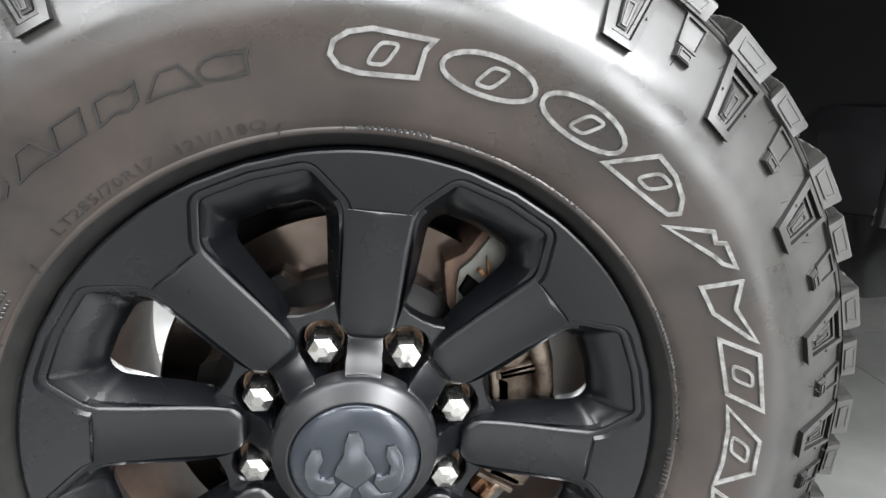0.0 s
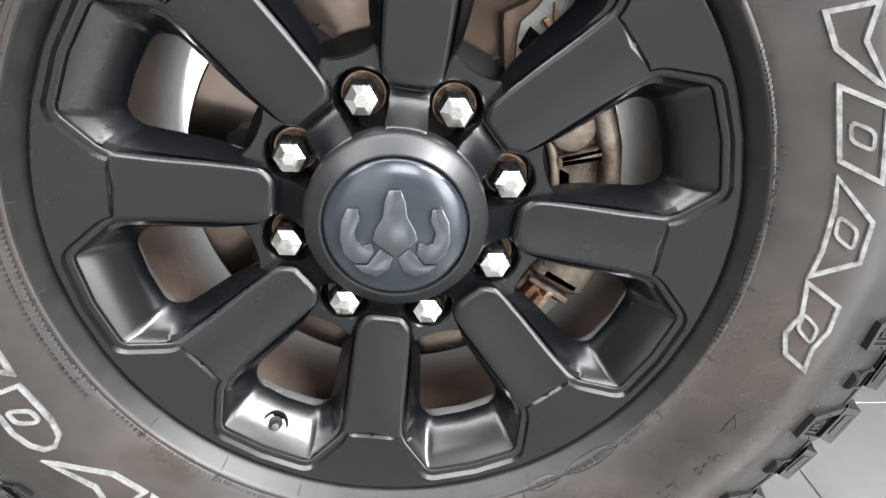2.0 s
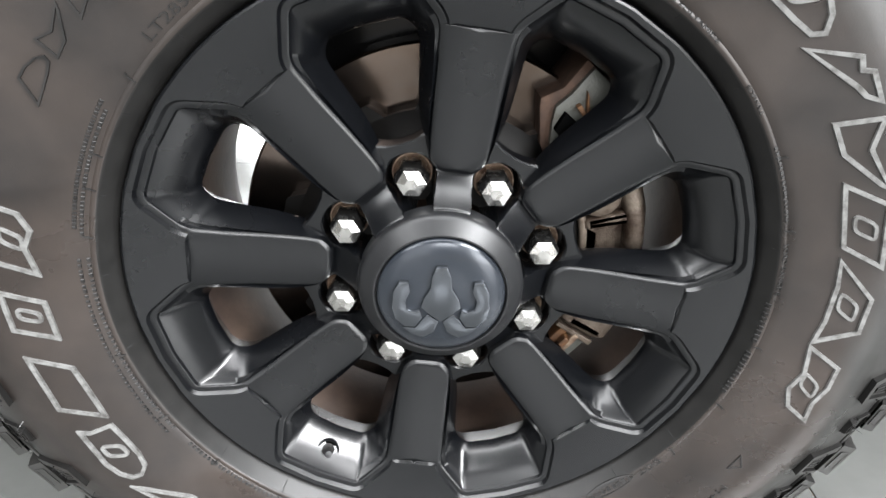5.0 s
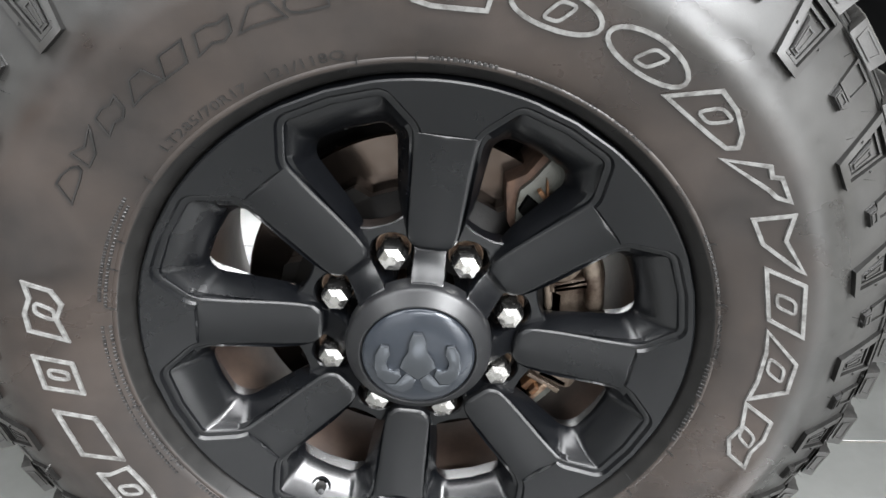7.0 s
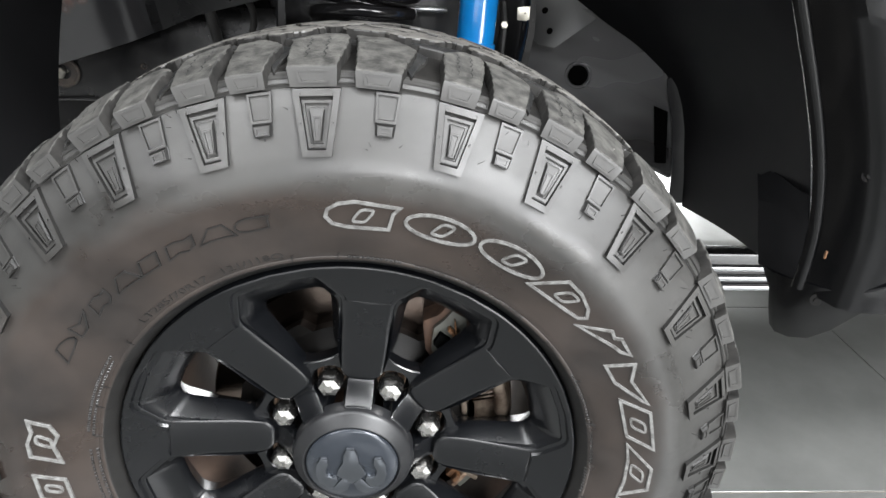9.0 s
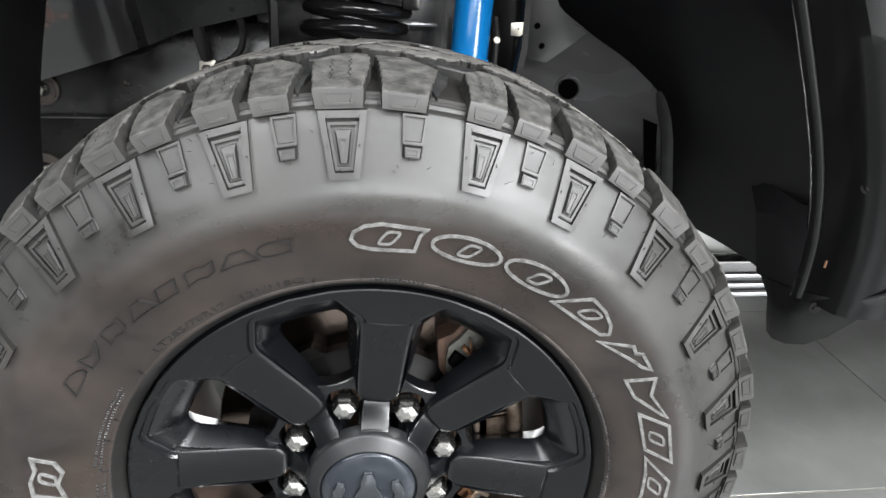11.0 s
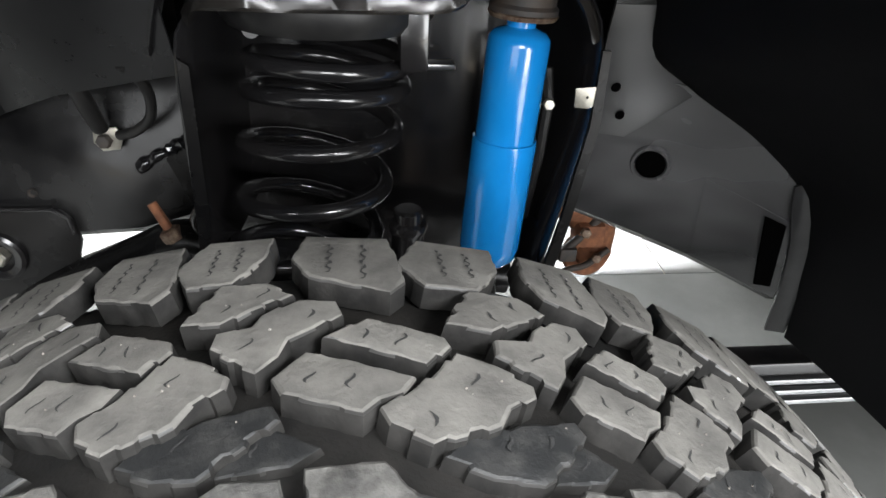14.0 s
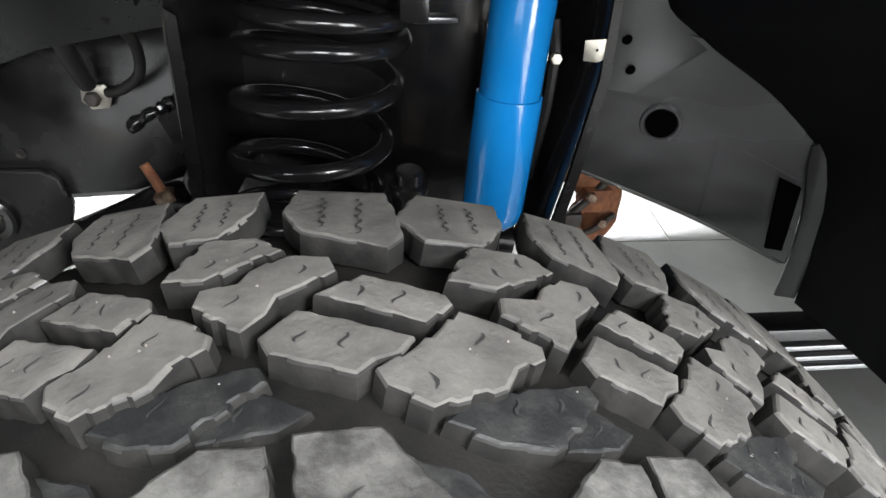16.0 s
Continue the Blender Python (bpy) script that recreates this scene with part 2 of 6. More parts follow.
def sidewall_dirt(m, centre_z):
    """Brown, glossy dressed rubber on the inner half of the sidewall, dull dusty grey further out, both blotchy and streaked."""
    nt = m.node_tree
    b = nt.nodes["Principled BSDF"]
    tc = nt.nodes.new("ShaderNodeTexCoord")

    def node(kind, **values):
        n = nt.nodes.new(kind)
        for key, value in values.items():
            n.inputs[key].default_value = value
        return n

    def noise(scale, detail, rough=0.6, stretch=None):
        n = node("ShaderNodeTexNoise", Scale=scale, Detail=detail, Roughness=rough)
        source = tc.outputs["Object"]
        if stretch:
            mp = node("ShaderNodeMapping", Scale=stretch)
            nt.links.new(source, mp.inputs["Vector"])
            source = mp.outputs["Vector"]
        nt.links.new(source, n.inputs["Vector"])
        return n.outputs["Fac"]

    def spread(value, lo, hi, to0=0.0, to1=1.0):
        n = node("ShaderNodeMapRange", **{"From Min": lo, "From Max": hi, "To Min": to0, "To Max": to1})
        nt.links.new(value, n.inputs["Value"])
        return n.outputs["Result"]

    def mix(fac, a, c):
        n = nt.nodes.new("ShaderNodeMix")
        n.data_type = "RGBA"
        nt.links.new(fac, n.inputs[0])
        for i, q in ((6, a), (7, c)):
            if isinstance(q, tuple):
                n.inputs[i].default_value = (*q, 1)
            else:
                nt.links.new(q, n.inputs[i])
        return n.outputs[2]

    def blend(fac, a, c):
        n = nt.nodes.new("ShaderNodeMix")
        nt.links.new(fac, n.inputs[0])
        nt.links.new(a, n.inputs[2])
        nt.links.new(c, n.inputs[3])
        return n.outputs[0]

    sub = nt.nodes.new("ShaderNodeVectorMath")
    sub.operation = "SUBTRACT"
    sub.inputs[1].default_value = (0, 0, centre_z)
    mul = nt.nodes.new("ShaderNodeVectorMath")
    mul.operation = "MULTIPLY"
    mul.inputs[1].default_value = (1, 0, 1)
    ln = nt.nodes.new("ShaderNodeVectorMath")
    ln.operation = "LENGTH"
    nt.links.new(tc.outputs["Object"], sub.inputs[0])
    nt.links.new(sub.outputs[0], mul.inputs[0])
    nt.links.new(mul.outputs[0], ln.inputs[0])
    add = nt.nodes.new("ShaderNodeMath")
    add.operation = "MULTIPLY_ADD"
    add.inputs[1].default_value = 0.050
    nt.links.new(noise(9, 6), add.inputs[0])
    # the dust has kept to the upper rear quarter; the mud reaches further out elsewhere
    lean = nt.nodes.new("ShaderNodeVectorMath")
    lean.operation = "DOT_PRODUCT"
    lean.inputs[1].default_value = (0.75, 0, 0.66)
    nt.links.new(sub.outputs[0], lean.inputs[0])
    reach = nt.nodes.new("ShaderNodeMath")
    reach.operation = "ADD"
    nt.links.new(spread(lean.outputs["Value"], -0.30, 0.25, -0.052, 0.0), reach.inputs[0])
    nt.links.new(ln.outputs["Value"], reach.inputs[1])
    nt.links.new(reach.outputs[0], add.inputs[2])
    outer = spread(add.outputs[0], 0.326, 0.346)
    brown = mix(spread(noise(11, 6), 0.34, 0.66), INNER_RUBBER[0], INNER_RUBBER[1])
    grey = mix(spread(noise(7, 8, 0.66), 0.34, 0.66), OUTER_RUBBER[0], OUTER_RUBBER[1])
    smear = mix(spread(noise(38, 5), 0.60, 0.74), grey, OUTER_RUBBER[2])
    nt.links.new(mix(outer, brown, smear), b.inputs["Base Color"])
    gloss = spread(noise(6.5, 5, 0.6, (1, 1, 1.6)), 0.40, 0.60, *INNER_ROUGH)
    dull = spread(noise(8, 5, 0.6), 0.36, 0.64, *OUTER_ROUGH)
    nt.links.new(blend(spread(add.outputs[0], 0.358, 0.380), gloss, dull), b.inputs["Roughness"])


INNER_RUBBER = ((0.0092, 0.0069, 0.0060), (0.0285, 0.0212, 0.0176))
OUTER_RUBBER = ((0.018, 0.0176, 0.0168), (0.036, 0.0350, 0.0330), (0.0125, 0.0112, 0.0102))
INNER_ROUGH, OUTER_ROUGH = (0.24, 0.48), (0.36, 0.58)
sidewall_dirt(M_RUBBER, 0.405)

# ---------------------------------------------------------------- helpers for building


def mesh_of(name, verts, faces, mat, smooth=35.0, mats=None):
    me = bpy.data.meshes.new(name)
    me.from_pydata([tuple(v) for v in verts], [], faces)
    bm = bmesh.new()
    bm.from_mesh(me)
    bmesh.ops.remove_doubles(bm, verts=bm.verts, dist=1e-5)
    bmesh.ops.recalc_face_normals(bm, faces=bm.faces)
    bm.to_mesh(me)
    bm.free()
    finish(me, mat, smooth)
    return me


def finish(me, mat, smooth=35.0):
    me.materials.append(mat)
    if smooth:
        for p in me.polygons:
            p.use_smooth = True
        me.set_sharp_from_angle(angle=radians(smooth))


def part(name, me, parent=None, label=""):
    """A mesh (or a bmesh turned into one before) as one object under parent."""
    ob = new(name, me)
    if parent is not None:
        ob.parent = parent
    if label:
        ob["label"] = label
    return ob


def thing(name, me=None, label="", category="", group="", kind=""):
    return tagged(new(name, me), label, category, group, kind)


def from_bm(name, bm, mat, smooth=35.0):
    bmesh.ops.recalc_face_normals(bm, faces=bm.faces)
    me = bpy.data.meshes.new(name)
    bm.to_mesh(me)
    bm.free()
    finish(me, mat, smooth)
    return me


def box(name, lo, hi, mat, bevel=0.0, m=None, seg=2):
    bm = bmesh.new()
    c = [(a + b) / 2 for a, b in zip(lo, hi)]
    s = [b - a for a, b in zip(lo, hi)]
    bmesh.ops.create_cube(bm, size=1, matrix=Matrix.Translation(c) @ Matrix.Diagonal((*s, 1)))
    if bevel:
        bmesh.ops.bevel(bm, geom=bm.edges[:], offset=bevel, segments=seg, profile=0.6, affect="EDGES")
    if m is not None:
        bmesh.ops.transform(bm, matrix=m, verts=bm.verts)
    return from_bm(name, bm, mat)


def revolve(name, prof, mat, axis_m, n=64, smooth=35.0, a0=0.0, a1=2 * math.pi):
    """prof: (radius, height) pairs turned about the local z of axis_m."""
    verts, faces = [], []
    full = abs(a1 - a0 - 2 * math.pi) < 1e-6
    cols = n if full else n + 1
    for k in range(cols):
        a = a0 + (a1 - a0) * k / n
        for r, h in prof:
            verts.append(axis_m @ Vector((r * math.cos(a), r * math.sin(a), h)))
    p = len(prof)
    for k in range(n):
        j = (k + 1) % cols
        for i in range(p - 1):
            faces.append((k * p + i, k * p + i + 1, j * p + i + 1, j * p + i))
    return mesh_of(name, verts, faces, mat, smooth)


def tube(name, pts, radius, mat, n=10, cap=True):
    """A round bar along pts; radius is one number or one per point."""
    pts = [Vector(p) for p in pts]
    rad = radius if isinstance(radius, (list, tuple)) else [radius] * len(pts)
    verts, faces = [], []
    up = Vector((0.13, 0.31, 0.94)).normalized()
    for i, p in enumerate(pts):
        d = (pts[min(i + 1, len(pts) - 1)] - pts[max(i - 1, 0)]).normalized()
        side = d.cross(up)
        if side.length < 1e-3:
            side = d.cross(Vector((1, 0, 0)))
        side.normalize()
        up = side.cross(d).normalized()
        for k in range(n):
            a = 2 * math.pi * k / n
            verts.append(p + rad[i] * (math.cos(a) * side + math.sin(a) * up))
    for i in range(len(pts) - 1):
        for k in range(n):
            j = (k + 1) % n
            faces.append((i * n + k, i * n + j, (i + 1) * n + j, (i + 1) * n + k))
    if cap:
        faces.append(tuple(range(n)))
        faces.append(tuple((len(pts) - 1) * n + k for k in range(n)))
    return mesh_of(name, verts, faces, mat, 40)


def smooth_line(pts, n=6):
    """A Catmull-Rom line through pts."""
    pts = [Vector(p) for p in pts]
    out = []
    for i in range(len(pts) - 1):
        a, b = pts[max(i - 1, 0)], pts[i]
        c, d = pts[i + 1], pts[min(i + 2, len(pts) - 1)]
        for k in range(n):
            t = k / n
            out.append(0.5 * (2 * b + (c - a) * t + (2 * a - 5 * b + 4 * c - d) * t * t + (3 * b - a - 3 * c + d) * t ** 3))
    out.append(pts[-1])
    return out


def sheet(name, rows, mat, thick=0.002, smooth=40.0):
    """A skin through rows of points, with a thickness."""
    w = len(rows[0])
    verts = [Vector(p) for row in rows for p in row]
    faces = []
    for i in range(len(rows) - 1):
        for j in range(w - 1):
            faces.append((i * w + j, i * w + j + 1, (i + 1) * w + j + 1, (i + 1) * w + j))
    me = bpy.data.meshes.new(name)
    me.from_pydata([tuple(v) for v in verts], [], faces)
    bm = bmesh.new()
    bm.from_mesh(me)
    bpy.data.meshes.remove(me)
    bmesh.ops.recalc_face_normals(bm, faces=bm.faces)
    if thick:
        bmesh.ops.solidify(bm, geom=bm.faces[:], thickness=thick)
    return from_bm(name, bm, mat, smooth)


def plate(name, outline, mat, normal, thick, bevel=0.0015):
    """A flat plate: outline of 3D points, thickened along normal."""
    bm = bmesh.new()
    vs = [bm.verts.new(p) for p in outline]
    f = bm.faces.new(vs)
    ex = bmesh.ops.extrude_face_region(bm, geom=[f])
    nv = [v for v in ex["geom"] if isinstance(v, bmesh.types.BMVert)]
    bmesh.ops.translate(bm, verts=nv, vec=Vector(normal).normalized() * thick)
    if bevel:
        bmesh.ops.bevel(bm, geom=bm.edges[:], offset=bevel, segments=2, profile=0.6, affect="EDGES", clamp_overlap=True)
    return from_bm(name, bm, mat)


def hex_bolt(name, at, way, across, length, mat, dome=0.25):
    """A hexagonal head with a slightly domed end, its axis along way."""
    m = Matrix.Translation(at) @ Vector(way).to_track_quat("Z", "Y").to_matrix().to_4x4()
    r = across / math.sqrt(3)
    verts, faces = [], []
    rings = [(r, 0), (r, length * 0.82), (r * 0.82, length), (r * 0.35, length * (1 + dome * 0.2))]
    for q, h in rings:
        for k in range(6):
            a = math.pi / 3 * k
            verts.append(m @ Vector((q * math.cos(a), q * math.sin(a), h)))
    for i in range(3):
        for k in range(6):
            j = (k + 1) % 6
            faces.append((i * 6 + k, i * 6 + j, i * 6 + 6 + j, i * 6 + 6 + k))
    faces.append(tuple(range(18, 24)))
    faces.append(tuple(range(6)))
    return mesh_of(name, verts, faces, mat, 20)


# ---------------------------------------------------------------- the room
XJ = [0.503 + 0.685 * k for k in range(-8, 9)]
YJ = [-3.72, -3.06, -2.40, -1.74, -1.09, -0.43, 0.230, 0.89, 1.27, 1.93, 2.59, 3.25, 3.91, 4.57, 5.23, 5.89]
floor = thing("floor", box("floor", (-6, -5, -0.2), (8, 8, -0.0025), M_GROUT), "polished grey porcelain tile floor with sandy joints", "floor", kind="structure")
tiles = []
for iy in range(len(YJ) - 1):
    off = 0.33 if YJ[iy] > 1.2 else 0.0
    for ix in range(len(XJ) - 1):
        tiles.append((XJ[ix] + off, YJ[iy], XJ[ix + 1] + off, YJ[iy + 1]))
thing("wall_north", box("wall_north", (-6, 8.0, 0), (8, 8.2, 3.6), M_CEIL), "plain white painted showroom wall", "wall", kind="structure")
thing("wall_south", box("wall_south", (-6, -5.2, 0), (8, -5.0, 3.6), M_WALL), "plain grey painted showroom wall", "wall", kind="structure")
thing("wall_east", box("wall_east", (8.0, -5, 0), (8.2, 8, 3.6), M_WALL), "plain grey painted showroom wall", "wall", kind="structure")
thing("wall_west", box("wall_west", (-6.2, -5, 0), (-6, 8, 3.6), M_WALL), "plain grey painted showroom wall", "wall", kind="structure")
ceiling = thing("ceiling", box("ceiling", (-6, -5, 3.6), (8, 8, 3.8), M_CEIL), "flat white painted showroom ceiling", "ceiling", kind="structure")

# ---------------------------------------------------------------- the wheel
ZC, YT, PH = 0.405, 0.020, 6.2


def W(r, deg, y):
    a = radians(deg)
    return Vector((r * math.sin(a), y, ZC + r * math.cos(a)))


def lerp(x, xs, ys):
    return float(np.interp(x, xs, ys))


SIDE = [(0.2335, -0.0600), (0.2350, -0.0800), (0.2365, -0.0890), (0.2385, -0.0930), (0.2420, -0.0975), (0.2442, -0.1008), (0.2456, -0.1026), (0.2470, -0.1034), (0.2484, -0.1036), (0.2494, -0.1032), (0.2510, -0.1042),
        (0.2560, -0.1060), (0.2680, -0.1095), (0.2820, -0.1132), (0.2920, -0.1160), (0.3020, -0.1185), (0.3120, -0.1205), (0.3220, -0.1212), (0.3340, -0.1185), (0.3460, -0.1135),
        (0.3600, -0.1062), (0.3740, -0.0985), (0.3880, -0.0900), (0.3895, -0.0875), (0.3908, -0.0875), (0.3925, -0.0882), (0.3965, -0.0845), (0.4000, -0.0795),
        (0.4020, -0.0730)]
CROWN = [(0.4060, -0.055), (0.4080, -0.030), (0.4088, 0.0)]


def ease(t):
    t = min(1.0, max(0.0, t))
    return t * t * (3 - 2 * t)


def side_y(r, deg=0.0):
    """Where the outer sidewall lies at radius r; the loaded lower half bulges a little."""
    low = ease((abs((deg + 180) % 360 - 180) - 85) / 70)
    return lerp(r, [p[0] for p in SIDE], [p[1] for p in SIDE]) - 0.0090 * low * math.exp(-((r - 0.295) / 0.034) ** 2)


def tread_r(yr):
    return 0.4205 - (0.0145 if yr < 0 else 0.0050) * (abs(yr) / 0.112) ** 3


def flatten(v):
    """The loaded tyre stands flat on the floor."""
    return Vector((v.x, v.y, max(v.z, 0.0)))


wheel = thing("wheel_assembly", None, "off-road pickup wheel, muddy-brown black tyre on a satin black alloy", "wheel")
prof = SIDE + [(r, y + YT) for r, y in CROWN]
prof = prof + [(r, 2 * YT - y) for r, y in reversed(prof[:-1])]
verts, faces, NT = [], [], 240
for k in range(NT):
    for r, y in prof:
        d = 360 * k / NT
        verts.append(flatten(W(r, d, y + (side_y(r, d) - side_y(r) if y < -0.10 else 0.0))))
p = len(prof)
for k in range(NT):
    for i in range(p - 1):
        j = (k + 1) % NT
        faces.append((k * p + i, k * p + i + 1, j * p + i + 1, j * p + i))
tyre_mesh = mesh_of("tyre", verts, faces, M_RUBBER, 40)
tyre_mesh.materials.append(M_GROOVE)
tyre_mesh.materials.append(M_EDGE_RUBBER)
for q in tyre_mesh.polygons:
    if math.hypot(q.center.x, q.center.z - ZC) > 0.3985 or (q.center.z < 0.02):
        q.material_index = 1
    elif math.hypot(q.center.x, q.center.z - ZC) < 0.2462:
        # dark gap beside the rim, its shade put into the bead's colour
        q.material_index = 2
tyre = part("tyre", tyre_mesh, wheel, "black all-terrain tyre with outlined raised lettering")


def ribbon(bmv, bmf, pts, width, lift, closed=True, sink=0.0015):
    """A raised line on the outer sidewall; pts are (radius, degrees)."""
    flat = [Vector((r * math.sin(radians(d)), r * math.cos(radians(d)))) for r, d in pts]
    n = len(flat)
    left, right = [], []
    for i, q in enumerate(flat):
        a = flat[i - 1] if (closed or i) else q
        b = flat[(i + 1) % n] if (closed or i < n - 1) else q
        d1, d2 = (q - a), (b - q)
        d1 = d1.normalized() if d1.length > 1e-9 else d2.normalized()
        d2 = d2.normalized() if d2.length > 1e-9 else d1
        n1, n2 = Vector((-d1.y, d1.x)), Vector((-d2.y, d2.x))
        m = n1 + n2
        m = n1 if m.length < 1e-6 else m.normalized()
        k = min(1 / max(m.dot(n1), 0.35), 2.2) * width / 2
        left.append(q + m * k)
        right.append(q - m * k)
    base = len(bmv)
    for side in (left, right):
        for up in (lift, -sink):
            for q in side:
                r = q.length
                bmv.append(Vector((q.x, side_y(r, math.degrees(math.atan2(q.x, q.y))) - up, ZC + q.y)))
    seg = n if closed else n - 1
    for i in range(seg):
        j = (i + 1) % n
        bmf.append((base + i, base + j, base + 2 * n + j, base + 2 * n + i))
        bmf.append((base + i, base + n + i, base + n + j, base + j))
        bmf.append((base + 2 * n + i, base + 2 * n + j, base + 3 * n + j, base + 3 * n + i))


def slab(bmv, bmf, pts, lift, chamfer=0.0012, sink=0.002):
    """A raised plateau on the outer sidewall; pts are (radius, degrees)."""
    flat = [Vector((r * math.sin(radians(d)), r * math.cos(radians(d)))) for r, d in pts]
    c = sum(flat, Vector((0, 0))) / len(flat)
    n, base = len(flat), len(bmv)
    for inset, up in ((0, -sink), (0, lift * 0.55), (chamfer, lift)):
        for q in flat:
            d = c - q
            s = q + d.normalized() * min(inset * 1.4, d.length * 0.5)
            bmv.append(Vector((s.x, side_y(s.length, math.degrees(math.atan2(s.x, s.y))) - up, ZC + s.y)))
    for t in range(2):
        for i in range(n):
            j = (i + 1) % n
            bmf.append((base + t * n + i, base + t * n + j, base + t * n + n + j, base + t * n + n + i))
    bmf.append(tuple(base + 2 * n + i for i in range(n)))


BIG = [-41.7, -28.7, -15.3, -1.9, 14.5, 27.4, 42.0, 58.2, 73.8, 87.8, 101.5, 115.6, 131.2, 147.5, 163.0, 178.4, 193.9, 209.2, 225.0,
       240.6, 256.5, 272.3, 287.7, 303.0]
for r, width, lift in ((0.3917, 0.0013, 0.0014), (0.3972, 0.0022, 0.0012)):
    v, f = [], []
    ribbon(v, f, [(r, d) for d in range(0, 360, 2)], width, lift)
    for q in v:
        q.z = max(q.z, 0.0)
    part("shoulder_rib", mesh_of("shoulder_rib", v, f, M_RUBBER, 40), tyre)


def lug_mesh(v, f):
    """Flats stay dusty; steep lug sides have groove shade put into a blacker colour."""
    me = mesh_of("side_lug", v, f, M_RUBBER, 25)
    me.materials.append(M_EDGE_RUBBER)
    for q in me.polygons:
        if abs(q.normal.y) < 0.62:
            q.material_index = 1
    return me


PITCH = [(BIG[(k + 1) % 24] - BIG[k]) % 360 for k in range(24)]
for k in range(24):
    w = PITCH[k] / 15.0
    turn = lerp((BIG[k] + 180) % 360 - 180, (-45, 0, 14, 42, 75, 100), (0.2, 0.0, 0.4, 0.7, 0.5, 0.0))
    c = BIG[k] + turn
    v, f = [], []
    t0, t1 = 2.65, 1.75
    slab(v, f, [(0.3885, c - t0), (0.3885, c + t0), (0.3430, c + t1), (0.3430, c - t1)], 0.0008)
    ribbon(v, f, [(0.3865, c - t0 + 0.30), (0.3865, c + t0 - 0.30), (0.3448, c + t1 - 0.25), (0.3448, c - t1 + 0.25)], 0.0048, 0.0056)
    ribbon(v, f, [(0.3797, c - 1.62), (0.3797, c + 1.62), (0.3495, c + 0.95), (0.3495, c - 0.95)], 0.0022, 0.0026)
    slab(v, f, [(0.3750, c - 0.95), (0.3750, c + 0.95), (0.3518, c + 0.55), (0.3518, c - 0.55)], 0.0036, 0.0020)
    ribbon(v, f, [(0.3695, c - 0.3885), (0.3695, c + 0.3885), (0.3540, c + 0.24), (0.3540, c - 0.24)], 0.0011, 0.0046)
    for rr, dd in ((0.3845, -1.9), (0.3845, 1.9), (0.3645, -1.95), (0.3645, 1.95)):
        slab(v, f, [(rr, c + dd - 0.12), (rr + 0.0018, c + dd - 0.12), (rr + 0.0018, c + dd + 0.12), (rr, c + dd + 0.12)], 0.0060, 0.0003)
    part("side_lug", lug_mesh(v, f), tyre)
    c = BIG[k] + turn + PITCH[k] * 0.50
    v, f = [], []
    slab(v, f, [(0.3885, c - 1.45), (0.3885, c + 1.45), (0.3575, c + 1.15), (0.3575, c - 1.15)], 0.0014)
    ribbon(v, f, [(0.3873, c - 1.30), (0.3873, c + 1.30), (0.3685, c + 1.12), (0.3685, c - 1.12)], 0.0018, 0.0034)
    slab(v, f, [(0.3665, c - 1.15), (0.3665, c + 1.15), (0.3580, c + 1.05), (0.3580, c - 1.05)], 0.0050, 0.0010)
    ribbon(v, f, [(0.3648, c - 0.7), (0.3648, c + 0.7), (0.3603, c + 0.65), (0.3603, c - 0.65)], 0.0012, 0.0060)
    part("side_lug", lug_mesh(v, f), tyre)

# tread blocks of one pitch: outline (share of the pitch, offset across), height drop, dark, sipes
BLOCKS = [
    ([(-0.19, -0.064), (0.00, -0.042), (0.15, -0.042), (0.175, -0.056), (0.14, -0.122), (-0.18, -0.122)], 0.0, 1),
    ([(0.215, -0.036), (0.43, -0.033), (0.64, -0.066), (0.57, -0.122), (0.27, -0.122), (0.26, -0.070)], 0.0022, 1),
    ([(0.17, 0.023), (0.52, 0.009), (0.48, 0.000), (0.41, -0.004), (0.36, -0.011), (0.12, -0.001), (0.08, 0.008), (0.13, 0.016)], 0.0, 0),
    ([(0.36, 0.047), (0.63, 0.036), (0.65, 0.030), (0.56, 0.018), (0.22, 0.033), (0.26, 0.037)], 0.0, 0),
    ([(0.76, 0.077), (0.97, 0.077), (1.08, 0.066), (0.93, 0.054), (0.82, 0.045), (0.65, 0.047)], 0.0, 0),
    ([(1.11, 0.061), (1.24, 0.060), (1.27, 0.049), (1.18, 0.040), (1.10, 0.032), (1.08, 0.021), (1.02, 0.011), (0.82, 0.028), (0.825, 0.038), (0.96, 0.041), (0.99, 0.050)], 0.0, 0),
    ([(0.67, 0.026), (0.80, 0.020), (0.92, 0.010), (0.92, 0.003), (0.82, -0.004), (0.78, -0.014), (0.57, -0.025), (0.45, -0.016), (0.42, -0.008), (0.53, 0.003), (0.61, 0.015)], 0.0, 0),
    ([(0.86, -0.009), (1.08, -0.003), (1.11, -0.010), (0.90, -0.036), (0.75, -0.035), (0.61, -0.027), (0.65, -0.021)], 0.0045, 2),
    ([(0.09, 0.128), (0.42, 0.127), (0.48, 0.082), (0.43, 0.072), (0.15, 0.085), (0.07, 0.103)], 0.0, 0),
    ([(-0.06, -0.033), (0.16, -0.029), (0.24, -0.021), (0.10, -0.012), (-0.02, -0.016)], 0.0082, 2),
    ([(0.46, -0.038), (0.66, -0.044), (0.74, -0.056), (0.68, -0.090), (0.64, -0.112), (0.60, -0.100), (0.66, -0.066)], 0.0085, 2),
    ([(0.58, 0.128), (0.90, 0.128), (0.89, 0.105), (0.79, 0.082), (0.60, 0.081), (0.51, 0.100)], 0.0, 0),
]
